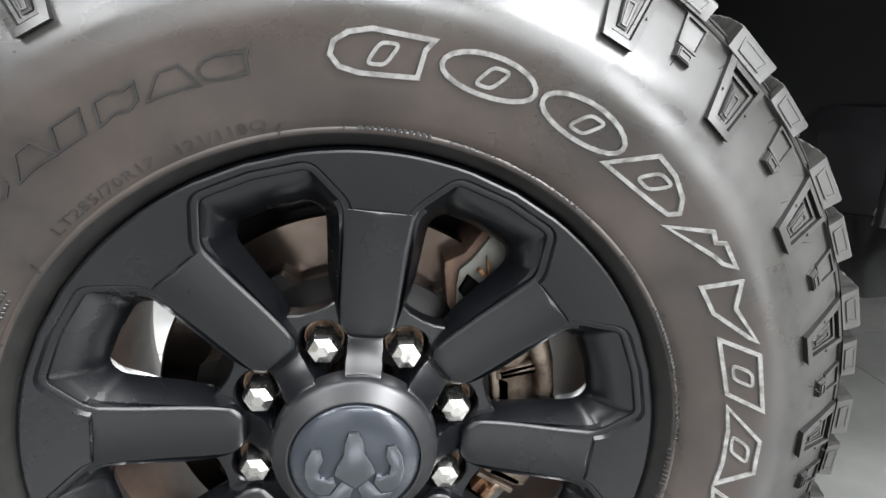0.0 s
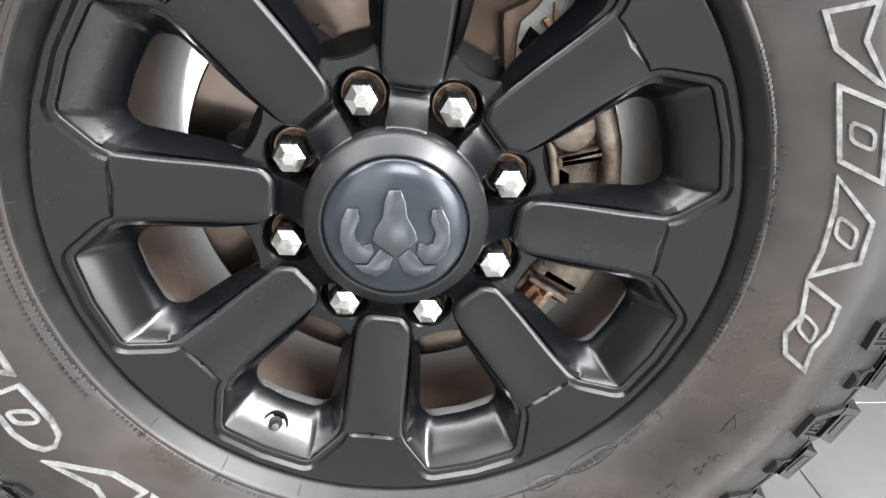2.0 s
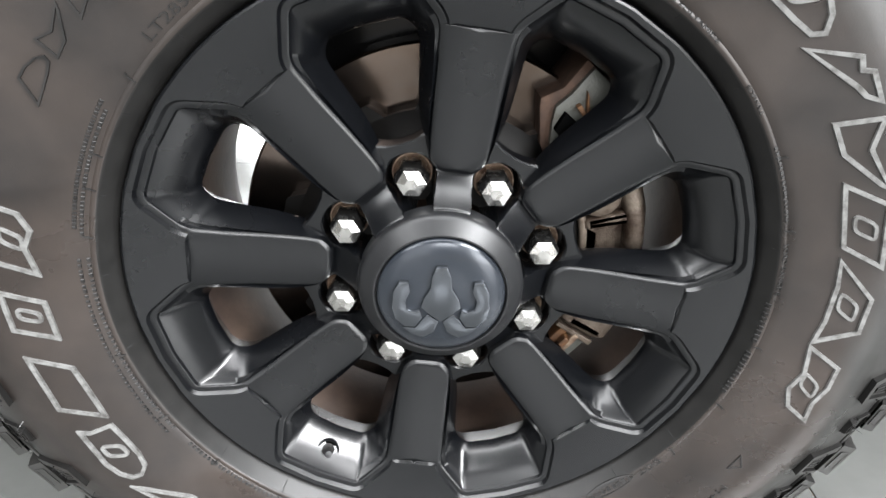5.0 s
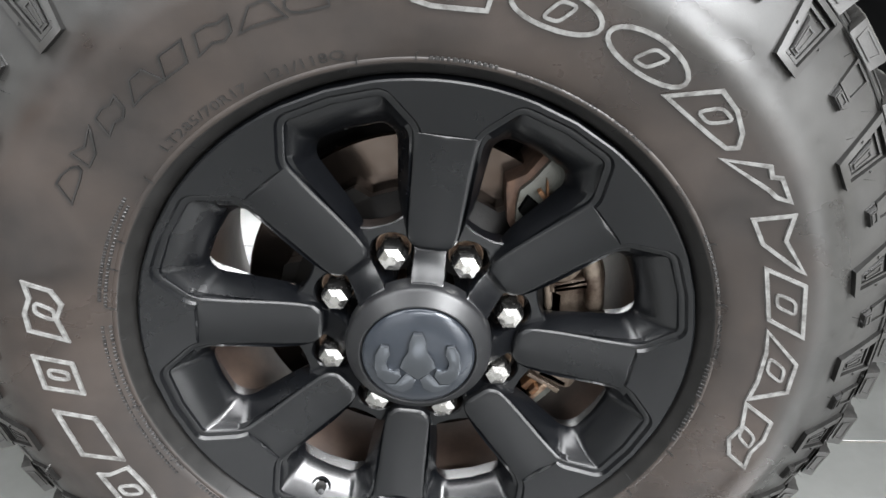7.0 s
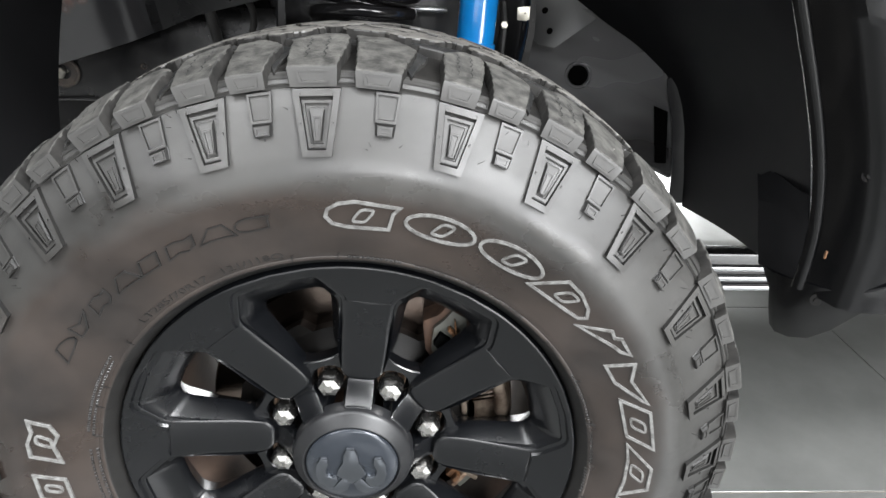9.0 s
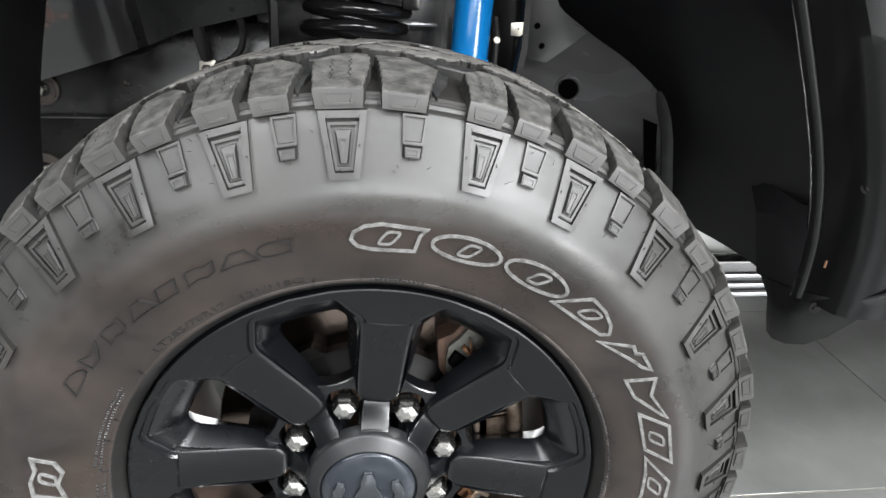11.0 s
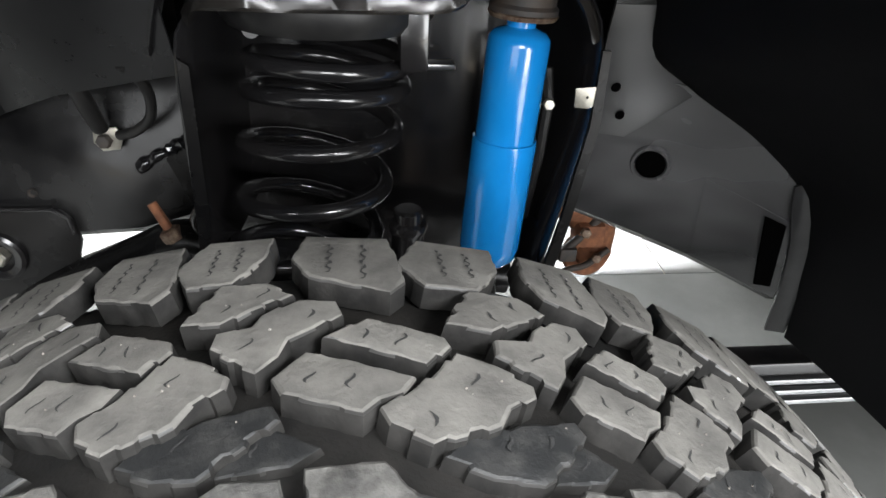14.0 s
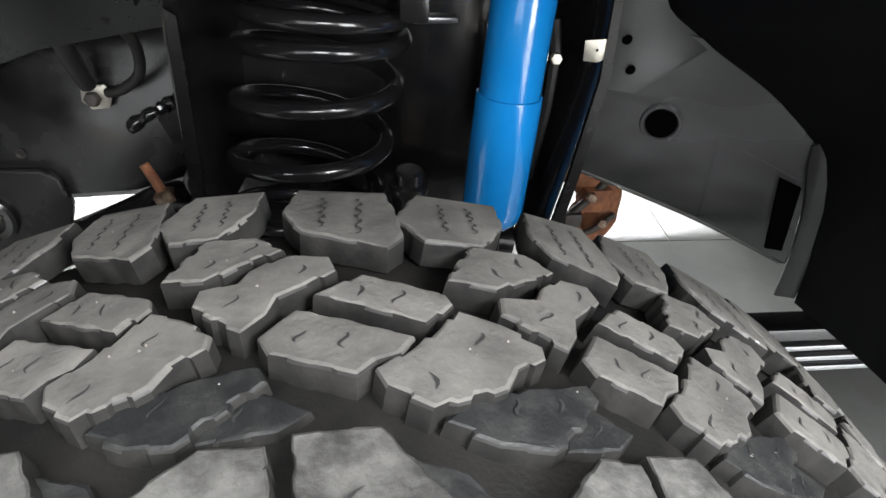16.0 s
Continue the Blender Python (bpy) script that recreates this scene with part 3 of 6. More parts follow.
SIPES = {7: [[(0.80, -0.016), (0.82, -0.024)], [(0.95, -0.012), (0.97, -0.020)]], 9: [[(0.06, -0.018), (0.08, -0.026)]], 1: [[(0.38, -0.052), (0.39, -0.062)]],
         0: [[(-0.07, -0.062), (-0.07, -0.110)], [(0.05, -0.058), (0.05, -0.110)]], 2: [[(0.2, 0.012), (0.23, 0.002)], [(0.33, 0.010), (0.36, 0.000)]],
         3: [[(0.36, 0.040), (0.37, 0.030)], [(0.47, 0.037), (0.48, 0.027)]], 4: [[(0.83, 0.061), (0.84, 0.051)], [(0.94, 0.072), (0.95, 0.063)]],
         5: [[(0.94, 0.034), (0.97, 0.024)], [(1.13, 0.054), (1.15, 0.045)]], 6: [[(0.56, -0.010), (0.59, -0.018)], [(0.70, 0.014), (0.73, 0.005)]],
         8: [[(0.19, 0.118), (0.20, 0.086)], [(0.33, 0.118), (0.34, 0.080)]], 11: [[(0.66, 0.118), (0.67, 0.088)], [(0.78, 0.118), (0.79, 0.090)]]}


def tread_point(k, u, yr, drop):
    a = BIG[k % 24] + (u * PITCH[k % 24] if u <= 1 else PITCH[k % 24] + (u - 1) * PITCH[(k + 1) % 24])
    across = yr * 0.915
    return flatten(W(tread_r(across) - drop, a, YT + across))


def serrate(outline, strong):
    """Stepped edges across the tread, nearly straight ones round it; the outer end of a shoulder block stays straight."""
    out, n = [], len(outline)
    for i in range(n):
        (u0, y0), (u1, y1) = outline[i], outline[(i + 1) % n]
        out.append((u0, y0))
        du, dy = (u1 - u0) * 0.1075, y1 - y0
        ln = math.hypot(du, dy)
        deep = 0.0008 if strong and abs(dy) > 0.45 * abs(du) else 0.0003
        k = int(ln / 0.0062)
        if k < 2 or (abs(y0) > 0.12 and abs(y1) > 0.12):
            continue
        for m in range(1, k):
            s0, s1 = (deep, -deep) if m % 2 else (-deep, deep)
            for t, s in ((m / k - 0.035, s0), (m / k + 0.035, s1)):
                out.append((u0 + (u1 - u0) * t - dy / ln * s / 0.1075, y0 + dy * t + du / ln * s))
    return out


def sipe_line(u0, y0, u1, y1, rng):
    """A broken stepped cut on the long shoulder blocks, a small crooked hook elsewhere: points with their half widths."""
    if abs(y1 - y0) > 0.02:
        n = 24
        return [(u0 + (u1 - u0) * i / n + (0.007 if (i // 3) % 2 else -0.007) + rng.uniform(-0.002, 0.002), y0 + (y1 - y0) * i / n,
                 0.0075 if i % 4 < 2 else 0.0025) for i in range(n + 1)]
    n, side, wave = 10, rng.choice((-1, 1)), rng.uniform(0.0, 0.014)
    cu, cy, half = (u0 + u1) / 2 + rng.uniform(-0.02, 0.02), (y0 + y1) / 2, rng.uniform(0.0030, 0.0044)
    bow, lean = rng.uniform(0.006, 0.020), rng.uniform(-0.022, 0.022)
    out = []
    for i in range(n + 1):
        t = 2 * i / n - 1
        out.append((cu + lean * t + side * bow * (1 - t * t) + wave * math.sin(2.6 * t), cy + half * t,
                    0.0060 * (0.25 + (1 - t * t) * rng.uniform(0.6, 1.0))))
    return out


sv, sf = [], []
rnd = random.Random(5)
for k in range(24):
    for b, (rough_outline, drop, dark) in enumerate(BLOCKS):
        outline = serrate(rough_outline, 2 <= b <= 7)
        cu = sum(q[0] for q in outline) / len(outline)
        cy = sum(q[1] for q in outline) / len(outline)
        n = len(outline)
        v, f = [], []
        grow = 0.0016 if b in (8, 11) else -0.0004 if b < 2 else -0.0011
        for inset, d in ((-0.0030 - grow, 0.0135), (-0.0021 - grow, drop + 0.0019), (-0.0015 - grow, drop + 0.0006), (-0.0002 - grow, drop)):
            for u, yy in outline:
                du, dy = (cu - u) * 0.1075, cy - yy
                ln = math.hypot(du, dy)
                if yy < -0.12 and d > 0.012:
                    v.append(tread_point(k, u, yy - 0.0025, 0.0150))
                else:
                    v.append(tread_point(k, u + du / ln * inset / 0.1075, yy + dy / ln * inset, d + (rnd.random() - 0.5) * 0.0005))
        for t in range(3):
            for i in range(n):
                j = (i + 1) % n
                f.append((t * n + i, t * n + j, t * n + n + j, t * n + n + i))
        f.append(tuple(3 * n + i for i in range(n)))
        if b < 2:
            ends = [q for q in outline if q[1] < -0.12]
            u0, u1 = min(q[0] for q in ends), max(q[0] for q in ends)
            wide = u1 - u0
            for lo, hi, side, drops in ((0.14, 0.86, 0.18, (0.0030, 0.0118)),):
                loops = []
                for grow, out in ((0.0, 0.0), (0.0, 0.0012), (0.07, 0.0012), (0.07, 0.0002)):
                    a, c = u0 + wide * (lo + grow), u0 + wide * (hi - grow)
                    d0, d1 = drops[0] + grow * 0.018, drops[1] - grow * 0.018
                    base = len(v)
                    for u, d in ((a, d0), (c, d0), (c - wide * 0.06, d1), (a + wide * 0.06, d1)):
                        v.append(tread_point(k, u, -0.1222 - 0.0026 * d / 0.0150 - out, d + drop * 0.5))
                    loops.append(base)
                for p0, p1 in zip(loops, loops[1:]):
                    for i in range(4):
                        j = (i + 1) % 4
                        f.append((p0 + i, p0 + j, p1 + j, p1 + i))
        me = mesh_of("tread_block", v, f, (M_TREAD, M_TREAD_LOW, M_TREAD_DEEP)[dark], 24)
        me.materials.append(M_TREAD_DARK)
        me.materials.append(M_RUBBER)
        # side faces take the rubber that has the gap shade in its colour
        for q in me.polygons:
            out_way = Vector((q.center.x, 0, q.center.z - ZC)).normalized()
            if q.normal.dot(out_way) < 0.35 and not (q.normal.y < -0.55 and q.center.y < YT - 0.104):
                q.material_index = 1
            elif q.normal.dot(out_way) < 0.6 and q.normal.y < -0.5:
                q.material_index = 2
        block = part("tread_block", me, tyre)
        for (u0, y0), (u1, y1) in SIPES.get(b, ()):
            line = sipe_line(u0, y0, u1, y1, rnd)
            base = len(sv)
            for u, yy, w in line:
                sv.append(tread_point(k, u - w, yy, drop - 0.0003))
                sv.append(tread_point(k, u + w, yy, drop - 0.0003))
            for i in range(len(line) - 1):
                sf.append((base + 2 * i, base + 2 * i + 1, base + 2 * i + 3, base + 2 * i + 2))
sipes = part("sipe_pattern", mesh_of("sipe_pattern", sv, sf, M_SIPE, 0), tyre, "thin dark zigzag cuts in the tread")
sipes["kind"] = "stuff"

gv, gf = [], []
for i in range(240):
    k, (outline, drop, dark) = rnd.randrange(24), BLOCKS[rnd.choice((0, 1, 2, 3, 4, 5, 6, 6, 7, 7, 8, 11))]
    a, c = rnd.choice(outline), rnd.choice(outline)
    cu, cy = sum(q[0] for q in outline) / len(outline), sum(q[1] for q in outline) / len(outline)
    t, w = rnd.random(), rnd.uniform(0.1, 0.8)
    u, yy = cu + ((a[0] * t + c[0] * (1 - t)) - cu) * w, cy + ((a[1] * t + c[1] * (1 - t)) - cy) * w
    size = rnd.uniform(0.0003, 0.0009)
    base = len(gv)
    for m in range(4):
        gv.append(tread_point(k, u + size * math.cos(m * 1.57 + t) / 0.1075, yy + size * math.sin(m * 1.57 + t), drop + 0.0002))
    gv.append(tread_point(k, u, yy, drop - size * 0.7))
    gf += [(base + m, base + (m + 1) % 4, base + 4) for m in range(4)]
M_GRIT = material("pale_grit", (0.19, 0.18, 0.165), 0.8, second=(0.12, 0.10, 0.085), scale=300)
tagged(part("grit", mesh_of("grit", gv, gf, M_GRIT, 0), tyre, "tiny pale specks of grit on the tread"), kind="stuff")

# outlined shapes on the sidewall: plain forms in place of the maker's marks


def arc_shape(shape, d0, d1, r0=0.2810, r1=0.3065):
    """Unit outline (along, outwards) to (radius, degrees)."""
    return [(r0 + (r1 - r0) * y, d0 + (d1 - d0) * x) for x, y in shape]


def oval(cx, cy, rx, ry, n=22, lean=0.0):
    return [(cx + rx * math.cos(2 * math.pi * i / n) + lean * ry * math.sin(2 * math.pi * i / n), cy + ry * math.sin(2 * math.pi * i / n)) for i in range(n)]


def slot_shape(n=20):
    """A leaning slot with rounded corners."""
    out = []
    for i in range(n):
        a = 2 * math.pi * (i + 0.5) / n
        u, w = (math.copysign(abs(q) ** 0.5, q) for q in (math.cos(a), math.sin(a)))
        out.append((0.53 + 0.095 * u + 0.065 * w, 0.485 + 0.245 * w))
    return out


SLOT = slot_shape()
HOOK = [(0.02, 0.42), (0.06, 0.7), (0.2, 0.9), (0.42, 1.0), (1.0, 0.93), (0.93, 0.68), (0.9, 0.06), (0.62, 0.02), (0.3, 0.03), (0.1, 0.16)]
HALF = [(0.0, 0.0), (0.36, 0.98), (0.62, 0.93), (0.86, 0.72), (0.98, 0.45), (0.92, 0.22), (0.7, 0.1)]
DART = [(0.0, 0.0), (0.40, 0.88), (0.55, 0.8), (0.62, 1.0), (0.98, 0.98), (0.86, 0.72), (0.72, 0.62), (0.62, 0.52)]
WAIST = [(0.0, 0.0), (0.12, 0.98), (0.45, 0.62), (1.0, 0.96), (0.92, 0.78), (0.42, 0.05)]
LEAN = [(0.0, 0.02), (0.3, 0.98), (1.0, 1.0), (0.75, 0.04)]
ROOF = [(0.0, 0.05), (0.42, 1.0), (0.8, 1.0), (1.0, 0.0), (0.72, 0.08), (0.3, 0.1)]
NOTCH = [(0.0, 0.0), (0.2, 0.95), (0.5, 1.0), (0.75, 0.85), (1.0, 0.98), (0.9, 0.3), (0.66, 0.04), (0.4, 0.2)]
MARKS = [(HOOK, -1.9, 9.7, True), (oval(0.5, 0.5, 0.5, 0.46), 11.0, 22.6, True), (oval(0.5, 0.5, 0.5, 0.46), 23.7, 35.8, True), (HALF, 35.2, 48.0, True),
         (DART, 48.3, 58.8, False), (WAIST, 59.6, 70.4, False), (LEAN, 68.8, 81.6, True), (ROOF, 80.7, 94.8, True), (NOTCH, 95.8, 108.0, True),
         (WAIST, 180.6, 194.4, False), (NOTCH, 194.6, 206.4, True), (ROOF, 207.4, 221.0, True), (WAIST, 222.4, 235.6, False),
         (HOOK, 236.4, 248.0, True), (LEAN, 248.8, 262.0, False), (LEAN, 264.2, 272.6, True), (NOTCH, 275.2, 285.6, True)]
for shape, d0, d1, slot in MARKS:
    v, f = [], []
    ribbon(v, f, arc_shape(shape, d0, d1), 0.0029, 0.0017)
    if slot:
        ribbon(v, f, arc_shape(SLOT, d0, d1), 0.0022, 0.0016)
    part("raised_mark", mesh_of("raised_mark", v, f, M_WHITE_RUBBER, 30), tyre, "worn white outlined raised shape")
for shape, d0, d1 in ((HALF, -59.4, -53.2), (WAIST, -52.6, -47.1), (NOTCH, -46.7, -41.4), (ROOF, -40.8, -35.1), (LEAN, -34.9, -29.7), (NOTCH, -29.1, -23.1), (ROOF, -22.9, -16.6), (HOOK, -16.4, -10.4)):
    v, f = [], []
    ribbon(v, f, arc_shape(shape, d0, d1, 0.2850, 0.2980), 0.0013, 0.0014)
    part("raised_mark", mesh_of("raised_mark", v, f, M_LETTER, 30), tyre, "black embossed outline shape")


def writing(body, d0, d1, r0, height, lift=0.0007):
    cu = bpy.data.curves.new("writing", "FONT")
    cu.body, cu.size, cu.resolution_u, cu.extrude = body, 1.0, 2, 0.05
    ob = bpy.data.objects.new("writing", cu)
    scene.collection.objects.link(ob)
    me = bpy.data.meshes.new_from_object(ob.evaluated_get(bpy.context.evaluated_depsgraph_get()))
    bpy.data.objects.remove(ob)
    bpy.data.curves.remove(cu)
    xs = [q.co.x for q in me.vertices]
    lo, hi = min(xs), max(xs)
    for q in me.vertices:
        r = r0 + q.co.y / 0.70 * height
        d = d0 + (q.co.x - lo) / (hi - lo) * (d1 - d0)
        s = W(r, d, 0)
        q.co = (s.x, side_y(r, d) - (lift if q.co.z > 0 else -0.001), s.z)
    finish(me, M_LETTER, 0)
    me.name = "writing"
    return tagged(part("writing", me, tyre, "small embossed black writing"), kind="stuff")


for args in (("LT285/70R17", -44.0, -26.6, 0.2520, 0.0064), ("121/118Q", -23.2, -10.8, 0.2520, 0.0064), ("LT285/70R17", 132.5, 156.0, 0.2930, 0.0072),
             ("121 118Q", 158.6, 169.8, 0.2945, 0.0062), ("M+S", 124.6, 129.4, 0.2955, 0.0058), ("DOT", 129.4, 134.4, 0.2465, 0.0052),
             ("2221", 148.6, 153.6, 0.2460, 0.0046), ("MADE IN CHILE", 168.8, 179.2, 0.2462, 0.0030), ("SAFETY WARNING", 182.0, 190.5, 0.2470, 0.0030),
             ("POLYESTER + 2 STEEL + 2 POLYAMIDE", 15.0, 40.8, 0.2472, 0.0028), ("SIDEWALL", 48.8, 54.2, 0.2462, 0.0028),
             ("LOAD RANGE E", 77.8, 87.6, 0.2470, 0.0034)):
    writing(*args)


def bars(d0, d1, r, height, n, seed):
    """Unreadable writing as plain bars."""
    q = random.Random(seed)
    v, f = [], []
    for i in range(n):
        a = d0 + (d1 - d0) * i / n
        b = a + (d1 - d0) / n * q.uniform(0.45, 0.8)
        slab(v, f, [(r, a), (r + height, a), (r + height, b), (r, b)], 0.0010, 0.0003)
    return tagged(part("sidewall_lettering", mesh_of("sidewall_lettering", v, f, M_LETTER, 0), tyre, "tiny embossed illegible bars"), kind="stuff")


for args in ((136.4, 146.2, 0.2460, 0.0045, 8, 1), (1.5, 12.5, 0.2478, 0.0026, 12, 2), (89.5, 98, 0.2440, 0.0030, 9, 4),
             (100, 110, 0.2440, 0.0030, 11, 5), (-77, -55, 0.2560, 0.0024, 34, 6), (192, 236, 0.2500, 0.0024, 46, 7), (240, 278, 0.2495, 0.0022, 40, 8),
             (240, 278, 0.2550, 0.0022, 40, 9), (-78, -56, 0.2520, 0.0022, 28, 10), (60, 74, 0.2470, 0.0024, 16, 11)):
    bars(*args)
v, f = [], []
for d in (-64, -50.5, -9.5, -0.5, 62, 75.2, 98.6, 112.5, 126, 155.5, 166.2, 180.4, 197, 214, 229, 243, 258, 281.5, 290):
    ribbon(v, f, [(0.2462, d), (0.2520, d + 0.15), (0.2535, d + 0.5)], 0.0009, 0.0009, closed=False)
tagged(part("mould_marking", mesh_of("mould_marking", v, f, M_LETTER, 0), tyre, "fine raised mould lines"), kind="stuff")
v, f = [], []
for d in range(0, 360, 15):
    ribbon(v, f, [(0.2365, d + 4.0), (0.2450, d + 4.0)], 0.0008, 0.0003, closed=False)
tagged(part("mould_joint", mesh_of("mould_joint", v, f, M_SIPE, 0), tyre, "thin dark mould joints across the bead"), kind="stuff")
v, f = [], []
ribbon(v, f, arc_shape(oval(0.5, 0.5, 0.5, 0.5), 148.0, 154.6, 0.2440, 0.2520), 0.0007, 0.0007)
ribbon(v, f, arc_shape(oval(0.5, 0.5, 0.5, 0.5), 135.6, 147.0, 0.2437, 0.2523), 0.0007, 0.0007)
ribbon(v, f, [(0.2875, 118.6), (0.2945, 120.2), (0.2875, 121.8)], 0.0008, 0.0008)
tagged(part("mould_marking", mesh_of("mould_marking", v, f, M_LETTER, 0), tyre, "raised rings and triangle"), kind="stuff")
v, f = [], []
slab(v, f, [(0.2812 + 0.0038 * math.cos(a * math.pi / 6), 195.5 + 0.8 * math.sin(a * math.pi / 6)) for a in range(12)], 0.0005, 0.0004)
M_SPOT = material("ochre_paint", (0.50, 0.38, 0.20), 0.6, second=(0.38, 0.28, 0.15), scale=200)
part("paint_dot", mesh_of("paint_dot", v, f, M_SPOT, 0), tyre, "small ochre paint dot")

# thin moulding whiskers left on the lugs and the shoulder
wv, wf = [], []
rng = random.Random(31)
for i in range(150):
    d = rng.uniform(0, 360)
    r = rng.choice((rng.uniform(0.346, 0.358), rng.uniform(0.374, 0.390)))
    foot = W(r, d, side_y(r, d) - 0.0015)
    tip = W(r + rng.uniform(0.002, 0.008), d + rng.uniform(-0.7, 0.7), side_y(r, d) - rng.uniform(0.006, 0.011))
    side = (tip - foot).cross(Vector((0.3, 1, 0.2))).normalized() * 0.00032
    up = (tip - foot).cross(side).normalized() * 0.00032
    base = len(wv)
    wv += [foot + side, foot - side * 0.5 + up, foot - side * 0.5 - up, tip]
    wf += [(base, base + 1, base + 3), (base + 1, base + 2, base + 3), (base + 2, base, base + 3)]
tagged(part("mould_whisker", mesh_of("mould_whisker", wv, wf, M_LETTER, 0), tyre, "fine black rubber moulding whiskers"), kind="stuff")

# the alloy: eight flared spokes round a hub with eight nut seats


def round_path(pts, cut, n=5):
    """Rounds the inner corners of a flat path; every corner gives the same number of points."""
    out = [pts[0]]
    for i in range(1, len(pts) - 1):
        c, a, b = pts[i], pts[i - 1], pts[i + 1]
        d = cut[i - 1]
        s = c + (a - c).normalized() * min(d, (a - c).length * 0.48)
        e = c + (b - c).normalized() * min(d, (b - c).length * 0.48)
        for k in range(n):
            t = k / (n - 1)
            out.append(s * (1 - t) ** 2 + c * 2 * t * (1 - t) + e * t * t)
    out.append(pts[-1])
    return out


def uv(r, d):
    return Vector((r * math.cos(radians(d)), r * math.sin(radians(d))))


CUT = (0.006, 0.007, 0.012, 0.012, 0.010, 0.0045, 0.0045)
EDGE = round_path([uv(*q) for q in ((0.2235, 0), (0.2235, 9.7), (0.1945, 15.4), (0.165, 14.9), (0.133, 13.2), (0.112, 11.7), (0.0990, 10.8), (0.0890, 14.4), (0.0880, 22.5))], CUT)
DEEP = round_path([uv(*q) for q in ((0.1940, 0), (0.1940, 8.0), (0.184, 10.6), (0.163, 9.9), (0.134, 8.2), (0.116, 8.2), (0.0968, 9.2), (0.0862, 13.6), (0.0850, 22.5))], CUT)
NS = 1 + 5 + 3   # points from the pocket's outer middle to the shoulder


def face_y(r):
    return lerp(r, (0.085, 0.105, 0.125, 0.145, 0.165, 0.180, 0.194, 0.222, 0.233), (-0.0635, -0.0652, -0.0674, -0.0702, -0.0736, -0.0765, -0.0797, -0.0880, -0.0912))


def pad_y(r):
    return lerp(r, (0.190, 0.2318), (-0.0812, -0.0930))


def half_sector(k, sign, verts, faces):
    """One half pocket with its half spoke; k: pocket, sign: side."""
    mid = PH + 22.5 + 45 * k

    def put(q, y):
        verts.append(W(q.length, mid + sign * math.degrees(math.atan2(q.y, q.x)), y))
        return len(verts) - 1

    def strip(a, b):
        for i in range(len(a) - 1):
            faces.append((a[i], a[i + 1], b[i + 1], b[i]))

    axis, across = uv(1, 22.5), uv(1, -67.5)
    nor = []
    for i, q in enumerate(EDGE):
        d = (EDGE[min(i + 1, len(EDGE) - 1)] - EDGE[max(i - 1, 0)]).normalized()
        nor.append(Vector((d.y, -d.x)))
    nor[0], nor[-1] = Vector((1, 0)), axis
    e0 = [put(q, face_y(q.length)) for q in EDGE]
    e1 = [put(q - nor[i] * 0.0012, face_y(q.length) + 0.0008) for i, q in enumerate(EDGE)]
    e2 = [put(q - nor[i] * 0.0022, face_y(q.length) + 0.0034) for i, q in enumerate(EDGE)]
    deep = [put(q, lerp(i, (0, NS, len(DEEP) - 12, len(DEEP) - 1), (-0.054, -0.050, -0.046, -0.044))) for i, q in enumerate(DEEP)]
    mids = []
    for share, outer, shoulder, inner in ((0.30, -0.0815, -0.0745, -0.0600), (0.58, -0.0745, -0.0660, -0.0570), (0.82, -0.0660, -0.0570, -0.0520), (0.95, -0.0590, -0.0525, -0.0475)):
        mids.append([put(EDGE[i].lerp(DEEP[i], share), lerp(i, (0, NS, len(DEEP) - 1), (outer, shoulder, inner))) for i in range(len(EDGE))])
    back = [put(q + (q - uv(0.15, 0)).normalized() * 0.012, -0.030) for q in DEEP]
    strip(e0, e1), strip(e1, e2), strip(e2, mids[0]), strip(mids[-1], deep), strip(deep, back)
    for a, b in zip(mids, mids[1:]):
        strip(a, b)
    # spoke face out to its centre line
    s = list(range(NS, len(EDGE)))
    def flat(q):
        return face_y(q.dot(axis)) - 0.0010

    inner = [put(EDGE[i] + nor[i] * 0.0016, flat(EDGE[i]) + 0.0001) for i in s]
    wide = [put(EDGE[i] + nor[i] * 0.0024, flat(EDGE[i] + nor[i] * 0.0024)) for i in s]
    line = [put(axis * max(EDGE[i].dot(axis), 0.0904), flat(axis * max(EDGE[i].dot(axis), 0.0904))) for i in s]
    strip([e0[i] for i in s], inner), strip(inner, wide), strip(wide, line)
    # frame round the pocket, step, raised pad and lip
    eb = [put(EDGE[i] + nor[i] * 0.0032, face_y(EDGE[i].length) - 0.0002) for i in range(NS + 1)]
    strip(e0[: NS + 1], eb)
    faces.append((e0[NS], eb[NS], inner[0]))
    qb = EDGE[NS] + nor[NS] * 0.0032
    qc = EDGE[NS] + nor[NS] * 0.0050
    nc = 5
    low = eb + [put(qb.lerp(axis * qb.dot(axis), t / nc), flat(axis * qb.dot(axis)) + 0.0002) for t in range(1, nc + 1)]
    pts = [EDGE[i] + nor[i] * 0.0050 for i in range(NS + 1)]
    qd = qc + axis * 0.0012
    pts += [qd.lerp(axis * qd.dot(axis), t / nc) for t in range(1, nc + 1)]
    high = [put(q, pad_y(q.length)) for q in pts]
    strip(low, high)
    faces.append((inner[0], line[0], low[-1], low[NS]))
    last = high
    for share in (0.07, 0.35, 0.65, 0.95):
        row = []
        for q in pts:
            r = q.length + (0.2318 - q.length) * share
            row.append(put(q.normalized() * r, pad_y(r)))
        strip(last, row)
        last = row
    for r, y in ((0.2318, -0.0930), (0.2333, -0.0925), (0.2345, -0.0905), (0.2345, -0.0700)):
        row = [put(q.normalized() * r, y) for q in pts]
        strip(last, row)
        last = row


